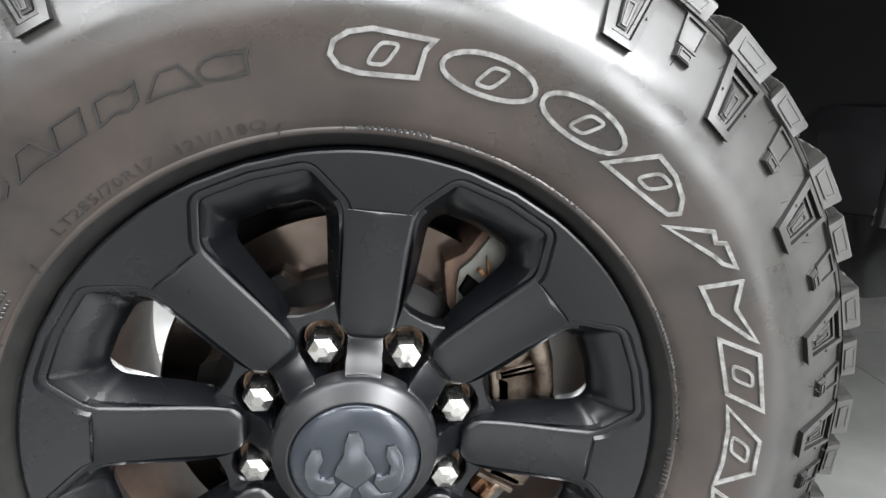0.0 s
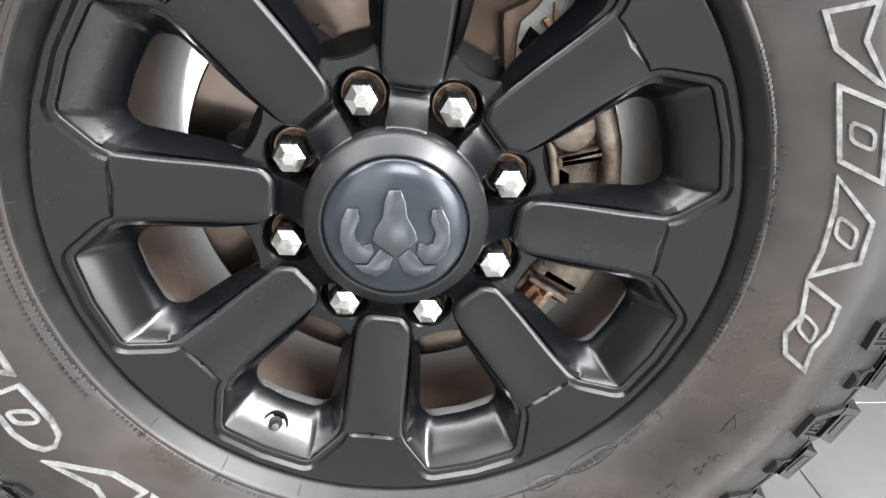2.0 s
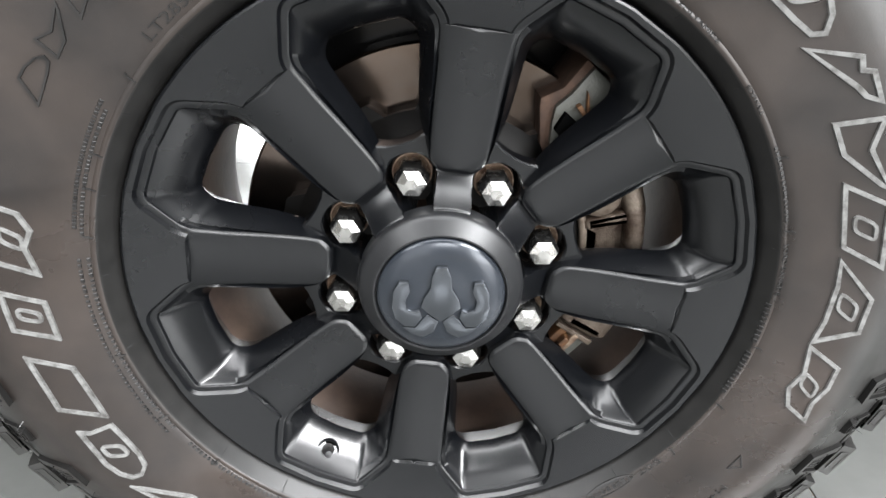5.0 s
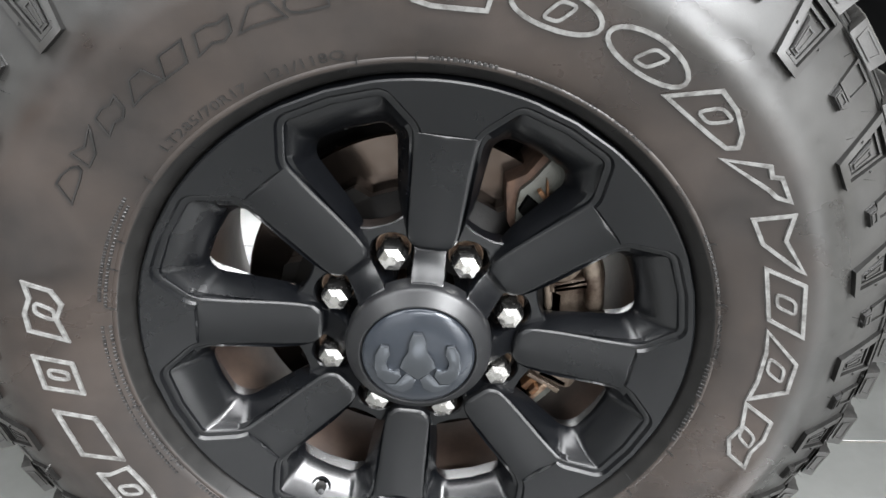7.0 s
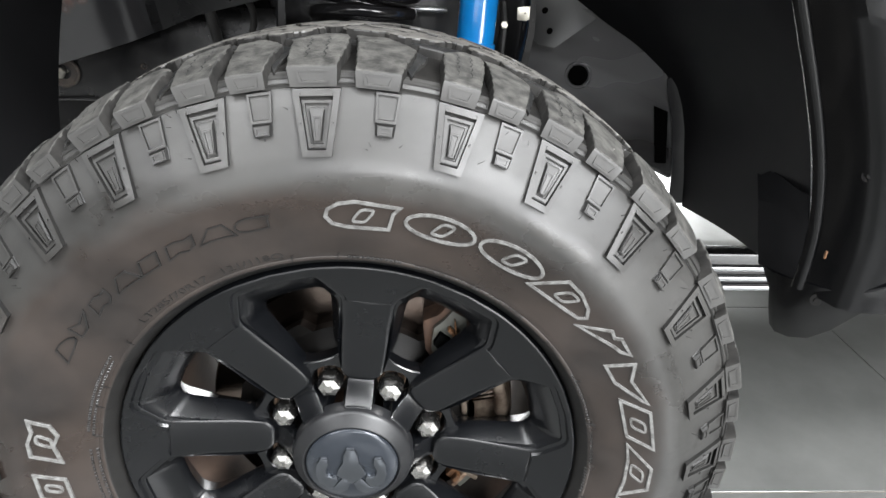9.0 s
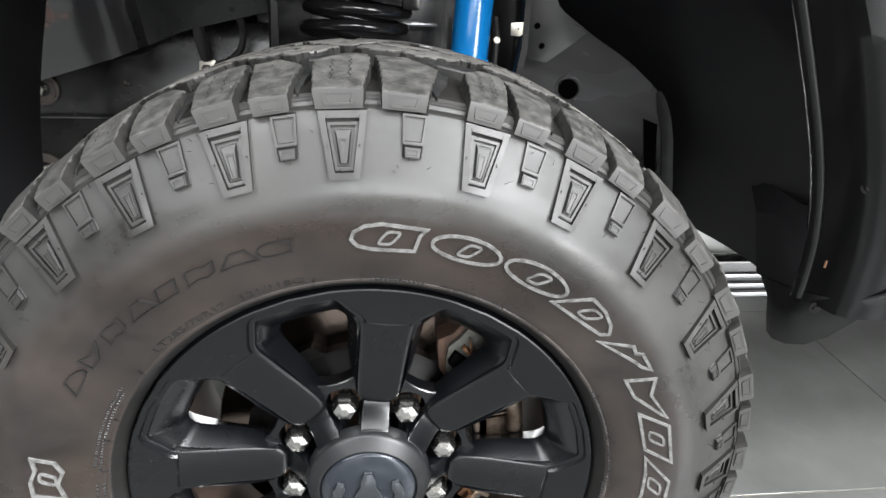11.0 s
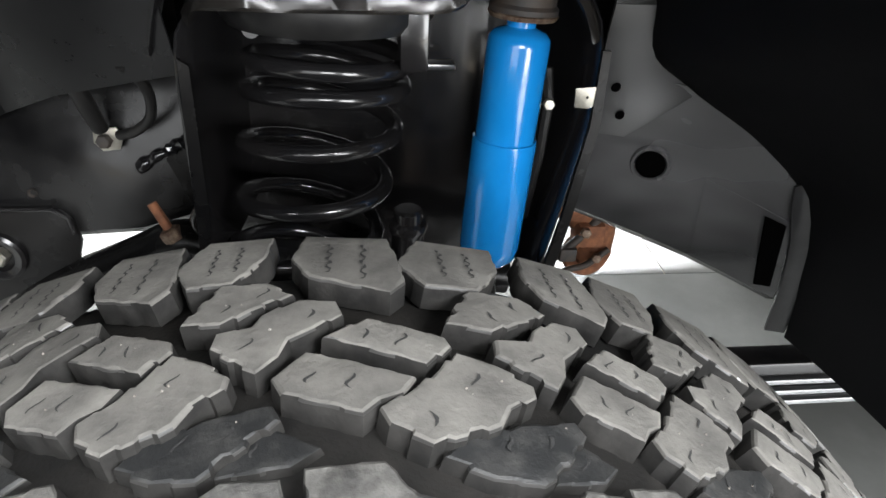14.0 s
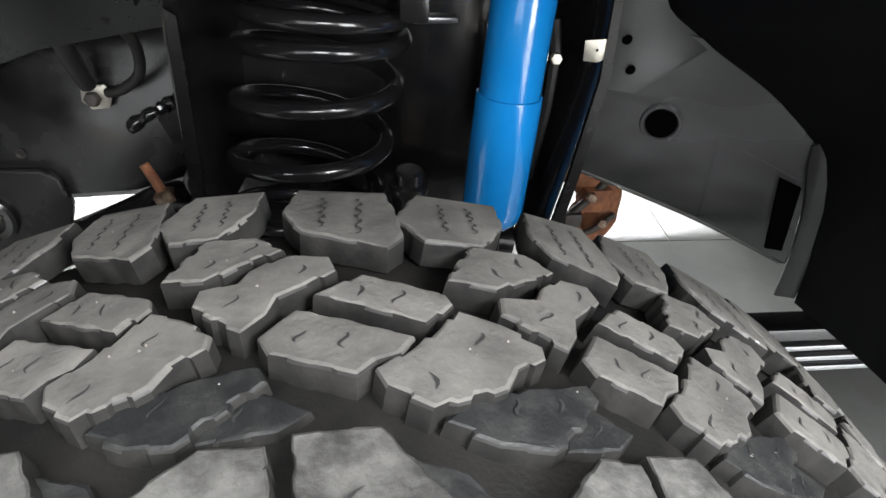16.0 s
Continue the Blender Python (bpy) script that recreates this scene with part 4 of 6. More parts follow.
verts, faces = [], []
for k in range(8):
    half_sector(k, 1, verts, faces)
    half_sector(k, -1, verts, faces)
rim = part("alloy_rim", mesh_of("alloy_rim", verts, faces, M_RIM, 32), wheel, "satin black eight-spoke alloy rim with angular pads")


def hub_y(r, d):
    """Hub surface: cone, nut flanges and nut seats; d: degrees from the nearest nut."""
    if r < 0.0915:
        y = -0.0560 - 0.0240 * (min(1.0, (0.0915 - r) / 0.0275)) ** 1.7
    else:
        y = lerp(r, (0.0915, 0.096, 0.122), (-0.0560, -0.036, -0.014))
    pr, pt = r * math.cos(radians(d)) - 0.0826, r * math.sin(radians(d))
    q = max(-0.017, min(0.0, pr))
    rad = 0.0196 + q * 0.46
    dist = math.hypot(pr - q, pt)
    if dist < rad:
        y = lerp(rad - dist, (0, 0.0016), (y, -0.030 + min(0.0, q) * 0.4))
    return y


verts, faces = [], []
NR, NA = 64, 96
for k in range(8):
    base = len(verts)
    for i in range(NR + 1):
        for j in range(NA + 1):
            d = -22.5 + 45 * j / NA
            far = 0.1215 + 0.0135 * min(1, max(0, (abs(d) - 6.0) / 4.0))
            r = 0.056 + (far - 0.056) * (min(i, NR - 2) / (NR - 2)) ** 1.1
            verts.append(W(r - 0.0015 * max(0, i - NR + 2), PH + 22.5 + 45 * k + d, hub_y(r, d) + (0, 0.003, 0.022)[max(0, i - NR + 2)]))
    for i in range(NR):
        for j in range(NA):
            a = base + i * (NA + 1) + j
            faces.append((a, a + 1, a + NA + 2, a + NA + 1))
hub = mesh_of("hub_face", verts, faces, M_RIM, 50)
# recessed outer part and seat bottoms: shade painted as the duller black
hub.materials.append(M_HUB_SHADE)
for q in hub.polygons:
    if math.hypot(q.center.x, q.center.z - ZC) > 0.0945 or q.center.y > -0.043:
        q.material_index = 1
part("hub_face", hub, wheel, "satin black hub with eight nut seats")

FLANGE = [(-22.6, -4), (-22.4, 4), (-21.4, 12), (-20.4, 20), (-22.0, 32.0), (-11, 28.2), (0, 27.2), (11, 28.2), (22.0, 32.0), (20.4, 20), (21.4, 12), (22.4, 4), (22.6, -4)]
outer = []
for a, b in zip(FLANGE, FLANGE[1:]):
    outer += [Vector(a), Vector(a).lerp(Vector(b), 0.5)]
outer.append(Vector(FLANGE[-1]))
inner = [Vector((-19.5 * math.cos(radians(-14 + 208 * i / 24)), 19.5 * math.sin(radians(-14 + 208 * i / 24)))) for i in range(25)]
for k in range(8):
    d = radians(PH + 22.5 + 45 * k)
    out, side = Vector((math.sin(d), 0, math.cos(d))), Vector((math.cos(d), 0, -math.sin(d)))
    verts, faces = [], []
    for pick, inset, y in ((0, 0.0, -0.0400), (0, 0.0, -0.0560), (0, 0.13, -0.0572), (1, 0.10, -0.0572), (1, 0.0, -0.0560), (1, 0.0, -0.0400)):
        for o, i in zip(outer, inner):
            q = o.lerp(i, inset) if pick == 0 else i.lerp(o, inset)
            verts.append(Vector((0, y, ZC)) + out * (0.0826 + q.y / 1000) + side * q.x / 1000)
    for t in range(5):
        for i in range(24):
            faces.append((t * 25 + i, t * 25 + i + 1, t * 25 + i + 26, t * 25 + i + 25))
    part("nut_flange", mesh_of("nut_flange", verts, faces, M_RIM, 20), wheel)

AX = Matrix.Translation((0, 0, ZC)) @ Matrix.Rotation(radians(90), 4, "X")   # local z looks out of the wheel, towards -y
barrel = [(0.2345, 0.072), (0.2310, 0.045), (0.2240, 0.026), (0.2150, 0.008), (0.2070, -0.025), (0.2050, -0.09), (0.2120, -0.12), (0.2160, -0.135), (0.2300, -0.139), (0.2300, -0.130), (0.2200, -0.125)]
part("rim_barrel", revolve("rim_barrel", barrel, M_BARREL, AX, 96), wheel, "dusty brown inside of the rim")
cap = part("centre_cap", revolve("centre_cap", [(0.0640, 0.070), (0.0635, 0.0825), (0.0629, 0.0850), (0.0617, 0.0868), (0.0597, 0.0884), (0.0530, 0.0936), (0.0512, 0.0949), (0.0500, 0.0949), (0.0493, 0.0937), (0.0491, 0.0902), (0.030, 0.0902)], M_CAP, AX, 96), wheel, "round dark grey centre cap")
part("cap_disc", revolve("cap_disc", [(0.0484, 0.0902), (0.0482, 0.0940), (0.0474, 0.0954), (0.0455, 0.0964), (0.038, 0.0990), (0.025, 0.1002), (0.012, 0.1008), (0.0002, 0.1010)], M_CAP_DISC, AX, 96), cap, "smoked blue-grey domed disc")


def relief(outline, front):
    """A plain raised form on the cap; outline in millimetres, upright."""
    pts = [Vector((x / 1000, front, ZC + y / 1000)) for x, y in outline]
    return part("emblem", plate("emblem", pts, M_EMBLEM, (0, 1, 0), 0.009, 0.0011), cap, "plain dark chrome relief form")


relief([(-4, 30), (4, 30), (7, 22), (8, 12), (13, 3), (15, -4), (9, -10), (0, -17), (-9, -10), (-15, -4), (-13, 3), (-8, 12), (-7, 22)], -0.1046)
for sx in (1, -1):
    relief([(sx * x, y) for x, y in ((24, 17), (31, 17), (35.5, 8), (36.5, -5), (34, -15), (27, -22), (19, -22), (14, -14), (15.5, -7), (20, -9), (25, -7), (26.5, 0), (23, 9))], -0.1038)
    relief([(sx * x, y) for x, y in ((1.5, -18.5), (9.5, -11.5), (14, -17), (19, -24), (29, -23.5), (22, -30), (13, -33), (5, -28))], -0.1020)

for k in range(8):
    c = W(0.0826, PH + 22.5 + 45 * k, 0)
    nut = part("lug_nut", hex_bolt("lug_nut", (c.x, -0.030, c.z), (0, -1, 0), 0.0232, 0.038, M_CHROME, 0.3), wheel, "chrome hexagonal lug nut")
    part("washer", revolve("washer", [(0.0158, 0.0290), (0.0158, 0.0420), (0.0154, 0.0435), (0.0144, 0.0436), (0.0136, 0.0420), (0.0105, 0.0400)], M_RUST_RING, Matrix.Translation((c.x, 0, c.z)) @ Matrix.Rotation(radians(90), 4, "X"), 28), nut, "rust-tinged conical washer")
c = W(0.2085, 208.7, 0)
vdir = (Vector((0, -1, 0)) * 0.86 - (c - Vector((0, 0, ZC))).normalized() * 0.5).normalized()
VM = Matrix.Translation((c.x, -0.0725, c.z)) @ vdir.to_track_quat("Z", "Y").to_matrix().to_4x4() @ Matrix.Scale(0.76, 4)
valve = part("valve_stem", revolve("valve_stem", [(0.0085, -0.004), (0.0085, 0.003), (0.0060, 0.005), (0.0048, 0.008), (0.0048, 0.014), (0.0040, 0.0155), (0.0001, 0.016)], M_CABLE, VM, 20), wheel, "black rubber valve stem")
part("valve_cap", revolve("valve_cap", [(0.0046, 0.010), (0.0046, 0.016), (0.0040, 0.0175), (0.0001, 0.018)], M_CAP, VM, 16), valve, "small dark valve cap")
part("valve_seat", revolve("valve_seat", [(0.0145, -0.004), (0.0142, 0.0030), (0.0130, 0.0042), (0.0115, 0.0034), (0.0106, -0.002), (0.0085, -0.004)], M_RIM, VM, 28), valve)

# disc over the well, the well's shade painted as flat black
part("valve_well", revolve("valve_well", [(0.0110, 0.0012), (0.0085, 0.0016), (0.0001, 0.0016)], M_HOLE, VM, 24), valve, "flat black disc for the hollow round the stem")

# ---------------------------------------------------------------- brake
disc = thing("brake_disc", None, "brushed grey steel brake disc behind the wheel", "brake disc")
part("friction_ring", revolve("friction_ring", [(0.112, -0.004), (0.112, -0.002), (0.167, -0.002), (0.169, -0.004), (0.169, -0.038), (0.112, -0.038)], M_DISC, AX, 96), disc)
part("disc_hat", revolve("disc_hat", [(0.0700, 0.020), (0.098, 0.018), (0.104, 0.012), (0.106, -0.002), (0.113, -0.003)], M_HAT, AX, 72), disc, "black disc hat with rust at its edge")
caliper = thing("brake_caliper", None, "rusty cast iron two-piston brake caliper over the disc", "brake caliper")


def polar_block(name, r0, r1, d0, d1, y0, y1, mat, bevel=0.006, n=6):
    """A bent block round the axle."""
    bm = bmesh.new()
    rows = []
    for i in range(n + 1):
        d = d0 + (d1 - d0) * i / n
        rows.append([bm.verts.new(W(r, d, y)) for r, y in ((r0, y0), (r1, y0), (r1, y1), (r0, y1))])
    for a, b in zip(rows, rows[1:]):
        for i in range(4):
            j = (i + 1) % 4
            bm.faces.new((a[i], a[j], b[j], b[i]))
    bm.faces.new(rows[0]), bm.faces.new(list(reversed(rows[-1])))
    bmesh.ops.recalc_face_normals(bm, faces=bm.faces)
    sharp = [e for e in bm.edges if len(e.link_faces) == 2 and e.calc_face_angle() > 0.6]
    bmesh.ops.bevel(bm, geom=sharp, offset=bevel, segments=3, profile=0.5, affect="EDGES")
    return from_bm(name, bm, mat, 45)


part("caliper_body", polar_block("caliper_body", 0.119, 0.180, 55, 124, -0.014, 0.075, M_CALIPER, 0.009), caliper)
part("caliper_rib", polar_block("caliper_rib", 0.1575, 0.1740, 56, 89, -0.027, -0.006, M_CALIPER, 0.0065), caliper, "pale upright cast rib")
part("caliper_rib", polar_block("caliper_rib", 0.1230, 0.1640, 75.5, 80, -0.024, -0.006, M_CALIPER, 0.005), caliper)
part("caliper_rib", polar_block("caliper_rib", 0.1190, 0.1260, 66, 89, -0.022, -0.006, M_CALIPER, 0.003), caliper)
part("caliper_lobe", polar_block("caliper_lobe", 0.124, 0.176, 107, 121.5, -0.033, -0.004, M_CALIPER, 0.011), caliper, "rounded lower casting lobe")
part("brake_pad", polar_block("brake_pad", 0.118, 0.170, 46, 128, -0.006, 0.000, M_DISC_RUST, 0.002), caliper, "rust-brown pad backing plate")


def polar_plate(name, outline, y0, y1, mat, bevel):
    """A flat casting whose outline is given round the axle."""
    return plate(name, [W(r, d, y0) for r, d in outline], mat, (0, 1, 0), y1 - y0, bevel)


part("caliper_bracket", polar_plate("caliper_bracket", [(0.1930, 33.0), (0.1670, 32.5), (0.1515, 28.8), (0.1455, 30.0), (0.1225, 38.2), (0.1180, 44.0), (0.1500, 45.5), (0.1930, 44.0)], -0.024, 0.040, M_DISC_RUST, 0.002), caliper, "rusty cast bracket")
part("bracket_face", polar_plate("bracket_face", [(0.1915, 35.0), (0.1665, 34.6), (0.1530, 33.4), (0.1430, 35.2), (0.1290, 39.6), (0.1260, 43.5), (0.1500, 45.0), (0.1915, 43.5)], -0.030, -0.022, M_BRACKET, 0.0015), caliper, "pale grey machined bracket face")
part("pad_carrier", polar_plate("pad_carrier", [(0.1545, 36.0), (0.1395, 36.8), (0.1370, 43.0), (0.1545, 43.0)], -0.037, -0.026, M_HOLE, 0.001), caliper, "black pad carrier block")
part("pad_clip", polar_plate("pad_clip", [(0.1760, 36.8), (0.1748, 37.6), (0.1640, 41.8), (0.1626, 41.0)], -0.036, -0.026, M_CLIP, 0.0006), caliper, "orange rusted clip")
part("pad_clip", polar_plate("pad_clip", [(0.1660, 37.6), (0.1625, 37.2), (0.1600, 41.2), (0.1630, 42.0)], -0.038, -0.028, M_CLIP, 0.0006), caliper, "orange rusted clip")
q = W(0.1405, 68, -0.014)
part("piston_boss", revolve("piston_boss", [(0.0185, -0.004), (0.0185, 0.008), (0.0165, 0.0115), (0.013, 0.0130), (0.0001, 0.0138)], M_CALIPER, Matrix.Translation(q) @ Matrix.Rotation(radians(90), 4, "X"), 28), caliper, "rounded cast piston boss")
for d in (104,):
    q = W(0.160, d, -0.020)
    part("pin_bolt", hex_bolt("pin_bolt", q, (0, -1, 0), 0.016, 0.010, M_RUST_RING), caliper)
for r0, r1, d0, d1, y, m in ((0.130, 0.170, 122.6, 124.6, -0.026, M_CALIPER), (0.138, 0.146, 124.0, 131.5, -0.022, M_CLIP), (0.150, 0.156, 123.5, 133.0, -0.027, M_RUST_RING),
                             (0.128, 0.133, 122.0, 130.5, -0.018, M_DISC_RUST), (0.158, 0.170, 126.0, 134.0, -0.016, M_BRACKET), (0.144, 0.150, 126.0, 130.0, -0.030, M_CLIP)):
    part("pad_clip", polar_block("pad_clip", r0, r1, d0, d1, y, 0.004, m, 0.0012), caliper, "orange rusted clip" if m == M_CLIP else "")
shield = thing("dust_shield", sheet("dust_shield", [[W(r, d, 0.055) for d in range(-48, 66, 4)] for r in (0.08, 0.13, 0.2035)], M_FRAME, 0.002), "black pressed steel dust shield behind the disc", "brake shield")
part("shield_rim", tube("shield_rim", [W(0.2035, d, 0.0555) for d in range(-48, 66, 3)], 0.0022, M_FRAME, 8), shield, "rolled edge")
for d in (-30, 8, 46):
    part("shield_screw", hex_bolt("shield_screw", W(0.100, d, 0.053), (0, -1, 0), 0.010, 0.004, M_RUST_RING), shield)
knuckle = thing("steering_knuckle", None, "rusty cast steering knuckle behind the brake disc", "knuckle")
part("hub_carrier", revolve("hub_carrier", [(0.0001, -0.045), (0.075, -0.045), (0.085, -0.070), (0.07, -0.11), (0.05, -0.15), (0.0001, -0.152)], M_DISC_RUST, AX, 40), knuckle)
part("axle_tube", tube("axle_tube", [(0, 0.13, ZC), (0, 0.30, ZC), (0, 1.55, ZC)], 0.045, M_FRAME, 20), knuckle, "black axle tube")
part("knuckle_arm", tube("knuckle_arm", [(0.0, 0.12, ZC), (-0.02, 0.15, ZC + 0.10), (-0.04, 0.18, ZC + 0.14)], [0.04, 0.032, 0.026], M_DISC_RUST, 14), knuckle)

# ---------------------------------------------------------------- wheel arch
# the truck stands slightly askew to the steered wheel
ASKEW = Matrix.Translation((-0.0035, 0.3937, 0.7474)) @ Matrix.Rotation(0.02955, 4, "Z") @ Matrix.Rotation(0.01633, 4, "Y") @ Matrix.Rotation(-0.02922, 4, "X") @ Matrix.Scale(0.9898, 4) @ Matrix.Translation((0, -0.40, -0.75))


def arch_thing(*args):
    ob = thing(*args)
    ob.matrix_basis = ASKEW
    return ob


def resample(pts, n):
    pts = smooth_line(pts, 8)
    ds = [0.0]
    for a, b in zip(pts, pts[1:]):
        ds.append(ds[-1] + (b - a).length)
    out = []
    for i in range(n):
        s = ds[-1] * i / (n - 1)
        j = min(max(1, next((k for k, d in enumerate(ds) if d >= s - 1e-9), len(ds) - 1)), len(ds) - 1)
        t = (s - ds[j - 1]) / max(ds[j] - ds[j - 1], 1e-9)
        out.append(pts[j - 1].lerp(pts[j], t))
    return out


CREASE_R = [(0, -0.015, 1.078), (0.12, -0.012, 1.062), (0.21, -0.008, 1.032), (0.293, -0.003, 0.991), (0.340, 0.000, 0.962), (0.380, 0.004, 0.908), (0.412, 0.010, 0.855), (0.480, 0.024, 0.722), (0.511, 0.032, 0.625), (0.517, 0.036, 0.545)]
INNER_R = [(0, 0.36, 1.075), (0.13, 0.37, 1.045), (0.222, 0.385, 1.003), (0.268, 0.388, 0.950), (0.283, 0.392, 0.902), (0.297, 0.397, 0.857), (0.342, 0.402, 0.826), (0.42, 0.40, 0.775), (0.488, 0.393, 0.709), (0.526, 0.396, 0.60), (0.548, 0.410, 0.508)]
CREASE_L = [(0, -0.015, 1.078), (-0.15, -0.015, 1.065), (-0.28, -0.01, 1.01), (-0.38, 0.0, 0.91), (-0.45, 0.01, 0.78), (-0.50, 0.02, 0.64), (-0.52, 0.03, 0.50)]
INNER_L = [(0, 0.36, 1.075), (-0.20, 0.36, 1.06), (-0.33, 0.37, 0.99), (-0.41, 0.38, 0.89), (-0.445, 0.39, 0.80), (-0.475, 0.40, 0.70), (-0.49, 0.40, 0.61), (-0.50, 0.40, 0.50)]
NL = 64


def rows_between(a, b, n, sag=0.0):
    a, b = resample(a, NL), resample(b, NL)
    return [[p.lerp(q, i / n) + (p + q - Vector((0, p.y + q.y, 2 * ZC))).normalized() * sag * math.sin(math.pi * i / n) for p, q in zip(a, b)] for i in range(n + 1)]


body = arch_thing("pickup_truck", None, "pickup truck front corner, pale fender, black flare and bare wheel arch", "truck")
liner = body
part("liner_shell", sheet("liner_shell", rows_between(CREASE_R, INNER_R, 8, 0.010), M_PLASTIC, 0.003), liner, "black plastic rear arch liner")
back = [p for p in resample(INNER_R, NL) if p.z > 0.70]
part("liner_return", sheet("liner_return", [back, [p + Vector((-0.012, 0.05, -0.004)) for p in back], [p + Vector((-0.03, 0.14, -0.02)) for p in back]], M_PLASTIC, 0.002), liner)
part("liner_shell", sheet("liner_shell", rows_between(CREASE_L, INNER_L, 8, 0.01), M_PLASTIC, 0.003), body, "black plastic front arch liner")

# fender: black rolled flare below, pale body skin above
LIP_R = [(0, -0.052, 1.060), (0.143, -0.052, 1.046), (0.221, -0.052, 1.029), (0.284, -0.051, 1.007), (0.318, -0.050, 0.988), (0.375, -0.046, 0.935), (0.425, -0.040, 0.868), (0.500, -0.026, 0.730), (0.533, -0.016, 0.628), (0.540, -0.010, 0.540)]
OUT_R = [(0, -0.060, 1.070), (0.150, -0.060, 1.056), (0.226, -0.060, 1.036), (0.290, -0.060, 1.013), (0.326, -0.060, 0.996), (0.400, -0.058, 0.952), (0.500, -0.052, 0.885), (0.640, -0.040, 0.745), (0.690, -0.028, 0.630), (0.690, -0.015, 0.540)]
SKIN_R = [(0, -0.050, 1.30), (0.16, -0.050, 1.30), (0.30, -0.050, 1.30), (0.42, -0.050, 1.30), (0.52, -0.050, 1.29), (0.70, -0.05, 1.27), (0.90, -0.05, 1.2), (1.1, -0.045, 1.0), (1.15, -0.035, 0.75), (1.15, -0.02, 0.55)]
fender = body
a, b, c = resample(CREASE_R, NL), resample(LIP_R, NL), resample(OUT_R, NL)
flare_rows = [a, [p.lerp(q, 0.5) + Vector((0, 0.004, 0)) for p, q in zip(a, b)], [p.lerp(q, 0.9) for p, q in zip(a, b)], [b[i] + (c[i] - b[i]) * 0.06 + Vector((0, -0.005, 0)) for i in range(NL)],
              [b[i].lerp(c[i], 0.35) + Vector((0, -0.008, 0)) for i in range(NL)], [b[i].lerp(c[i], 0.8) + Vector((0, -0.004, 0)) for i in range(NL)], c]
flare = part("flare", sheet("flare", flare_rows, M_FLARE, 0.003), fender, "black textured plastic flare")
def skin_rows():
    out, top = resample(OUT_R, NL), resample(SKIN_R, NL)
    rows = []
    for back, up in ((0.030, -0.004), (0.014, -0.006), (0.002, -0.003), (-0.008, 0.004), (-0.015, 0.014), (-0.020, 0.028), (-0.023, 0.046)):
        rows.append([p + Vector((0, back, 0)) + (q - p).normalized() * up for p, q in zip(out, top)])
    for t in (0.3, 0.55, 0.8, 1.0):
        rows.append([p.lerp(q, t) + Vector((0, -0.023 + 0.02 * t * t, 0)) for p, q in zip(out, top)])
    return rows


part("fender_skin", sheet("fender_skin", skin_rows(), M_BODY, 0.0015), fender, "pale silver fender with a rounded edge")
part("flare_bead", tube("flare_bead", [p + Vector((0, -0.002, 0)) for p in resample(CREASE_R, NL)], 0.0085, M_FLARE, 14), fender, "rounded black edge bead")
mir = [[Vector((-p.x, p.y, p.z)) for p in row] for row in flare_rows]
part("flare", sheet("flare", mir, M_FLARE, 0.003), fender, "black textured plastic flare")
skin_l = [[Vector((-p.x, p.y, p.z)) for p in row] for row in skin_rows()]
part("fender_skin", sheet("fender_skin", skin_l, M_BODY, 0.0015), fender)
part("hood", box("hood", (-1.15, -0.05, 1.29), (1.15, 1.70, 1.31), M_BODY, 0.006), fender, "pale silver sheet over the engine bay")


def here(rows):
    """Points given square to the wheel, brought into the truck's own axes."""
    return [[ASKEW.inverted() @ Vector(p) for p in row] for row in rows]


part("edge_panel", sheet("edge_panel", here([[(0.520, 0.190, 0.640), (0.484, 0.110, 0.628), (0.488, 0.100, 0.590), (0.496, 0.094, 0.550)], [(0.512, 0.150, 0.655), (0.492, 0.085, 0.632), (0.497, 0.074, 0.590), (0.503, 0.068, 0.551)],
     [(0.497, 0.055, 0.660), (0.500, 0.045, 0.632), (0.507, 0.043, 0.590), (0.511, 0.044, 0.551)], [(0.503, 0.033, 0.662), (0.508, 0.034, 0.632), (0.515, 0.039, 0.590), (0.518, 0.045, 0.551)]]), M_PLASTIC, 0.003, 40), fender, "black plastic edge panel of the liner")
part("flare_foot", sheet("flare_foot", here([[(0.498, 0.088, 0.552), (0.499, 0.066, 0.554), (0.507, 0.047, 0.556), (0.520, 0.030, 0.558), (0.534, 0.008, 0.562), (0.556, -0.012, 0.572), (0.590, -0.022, 0.590)],
     [(0.508, 0.077, 0.526), (0.506, 0.062, 0.526), (0.513, 0.046, 0.528), (0.527, 0.031, 0.532), (0.541, 0.012, 0.540), (0.562, -0.006, 0.556), (0.592, -0.018, 0.580)],
     [(0.520, 0.084, 0.492), (0.517, 0.068, 0.490), (0.525, 0.052, 0.492), (0.539, 0.041, 0.498), (0.551, 0.022, 0.516), (0.567, 0.002, 0.543), (0.594, -0.014, 0.572)],
     [(0.533, 0.092, 0.463), (0.534, 0.080, 0.460), (0.544, 0.069, 0.460), (0.559, 0.056, 0.467), (0.564, 0.030, 0.496), (0.571, 0.006, 0.535), (0.596, -0.010, 0.566)]]), M_FLARE, 0.003, 45), fender, "black rounded foot of the flare")
part("orange_tab", box("orange_tab", (-0.0010, -0.001, -0.0045), (0.0010, 0.001, 0.0045), M_CLIP, 0.0003, ASKEW.inverted() @ Matrix.Translation((0.5125, 0.0105, 0.604))), fender, "tiny orange tab")
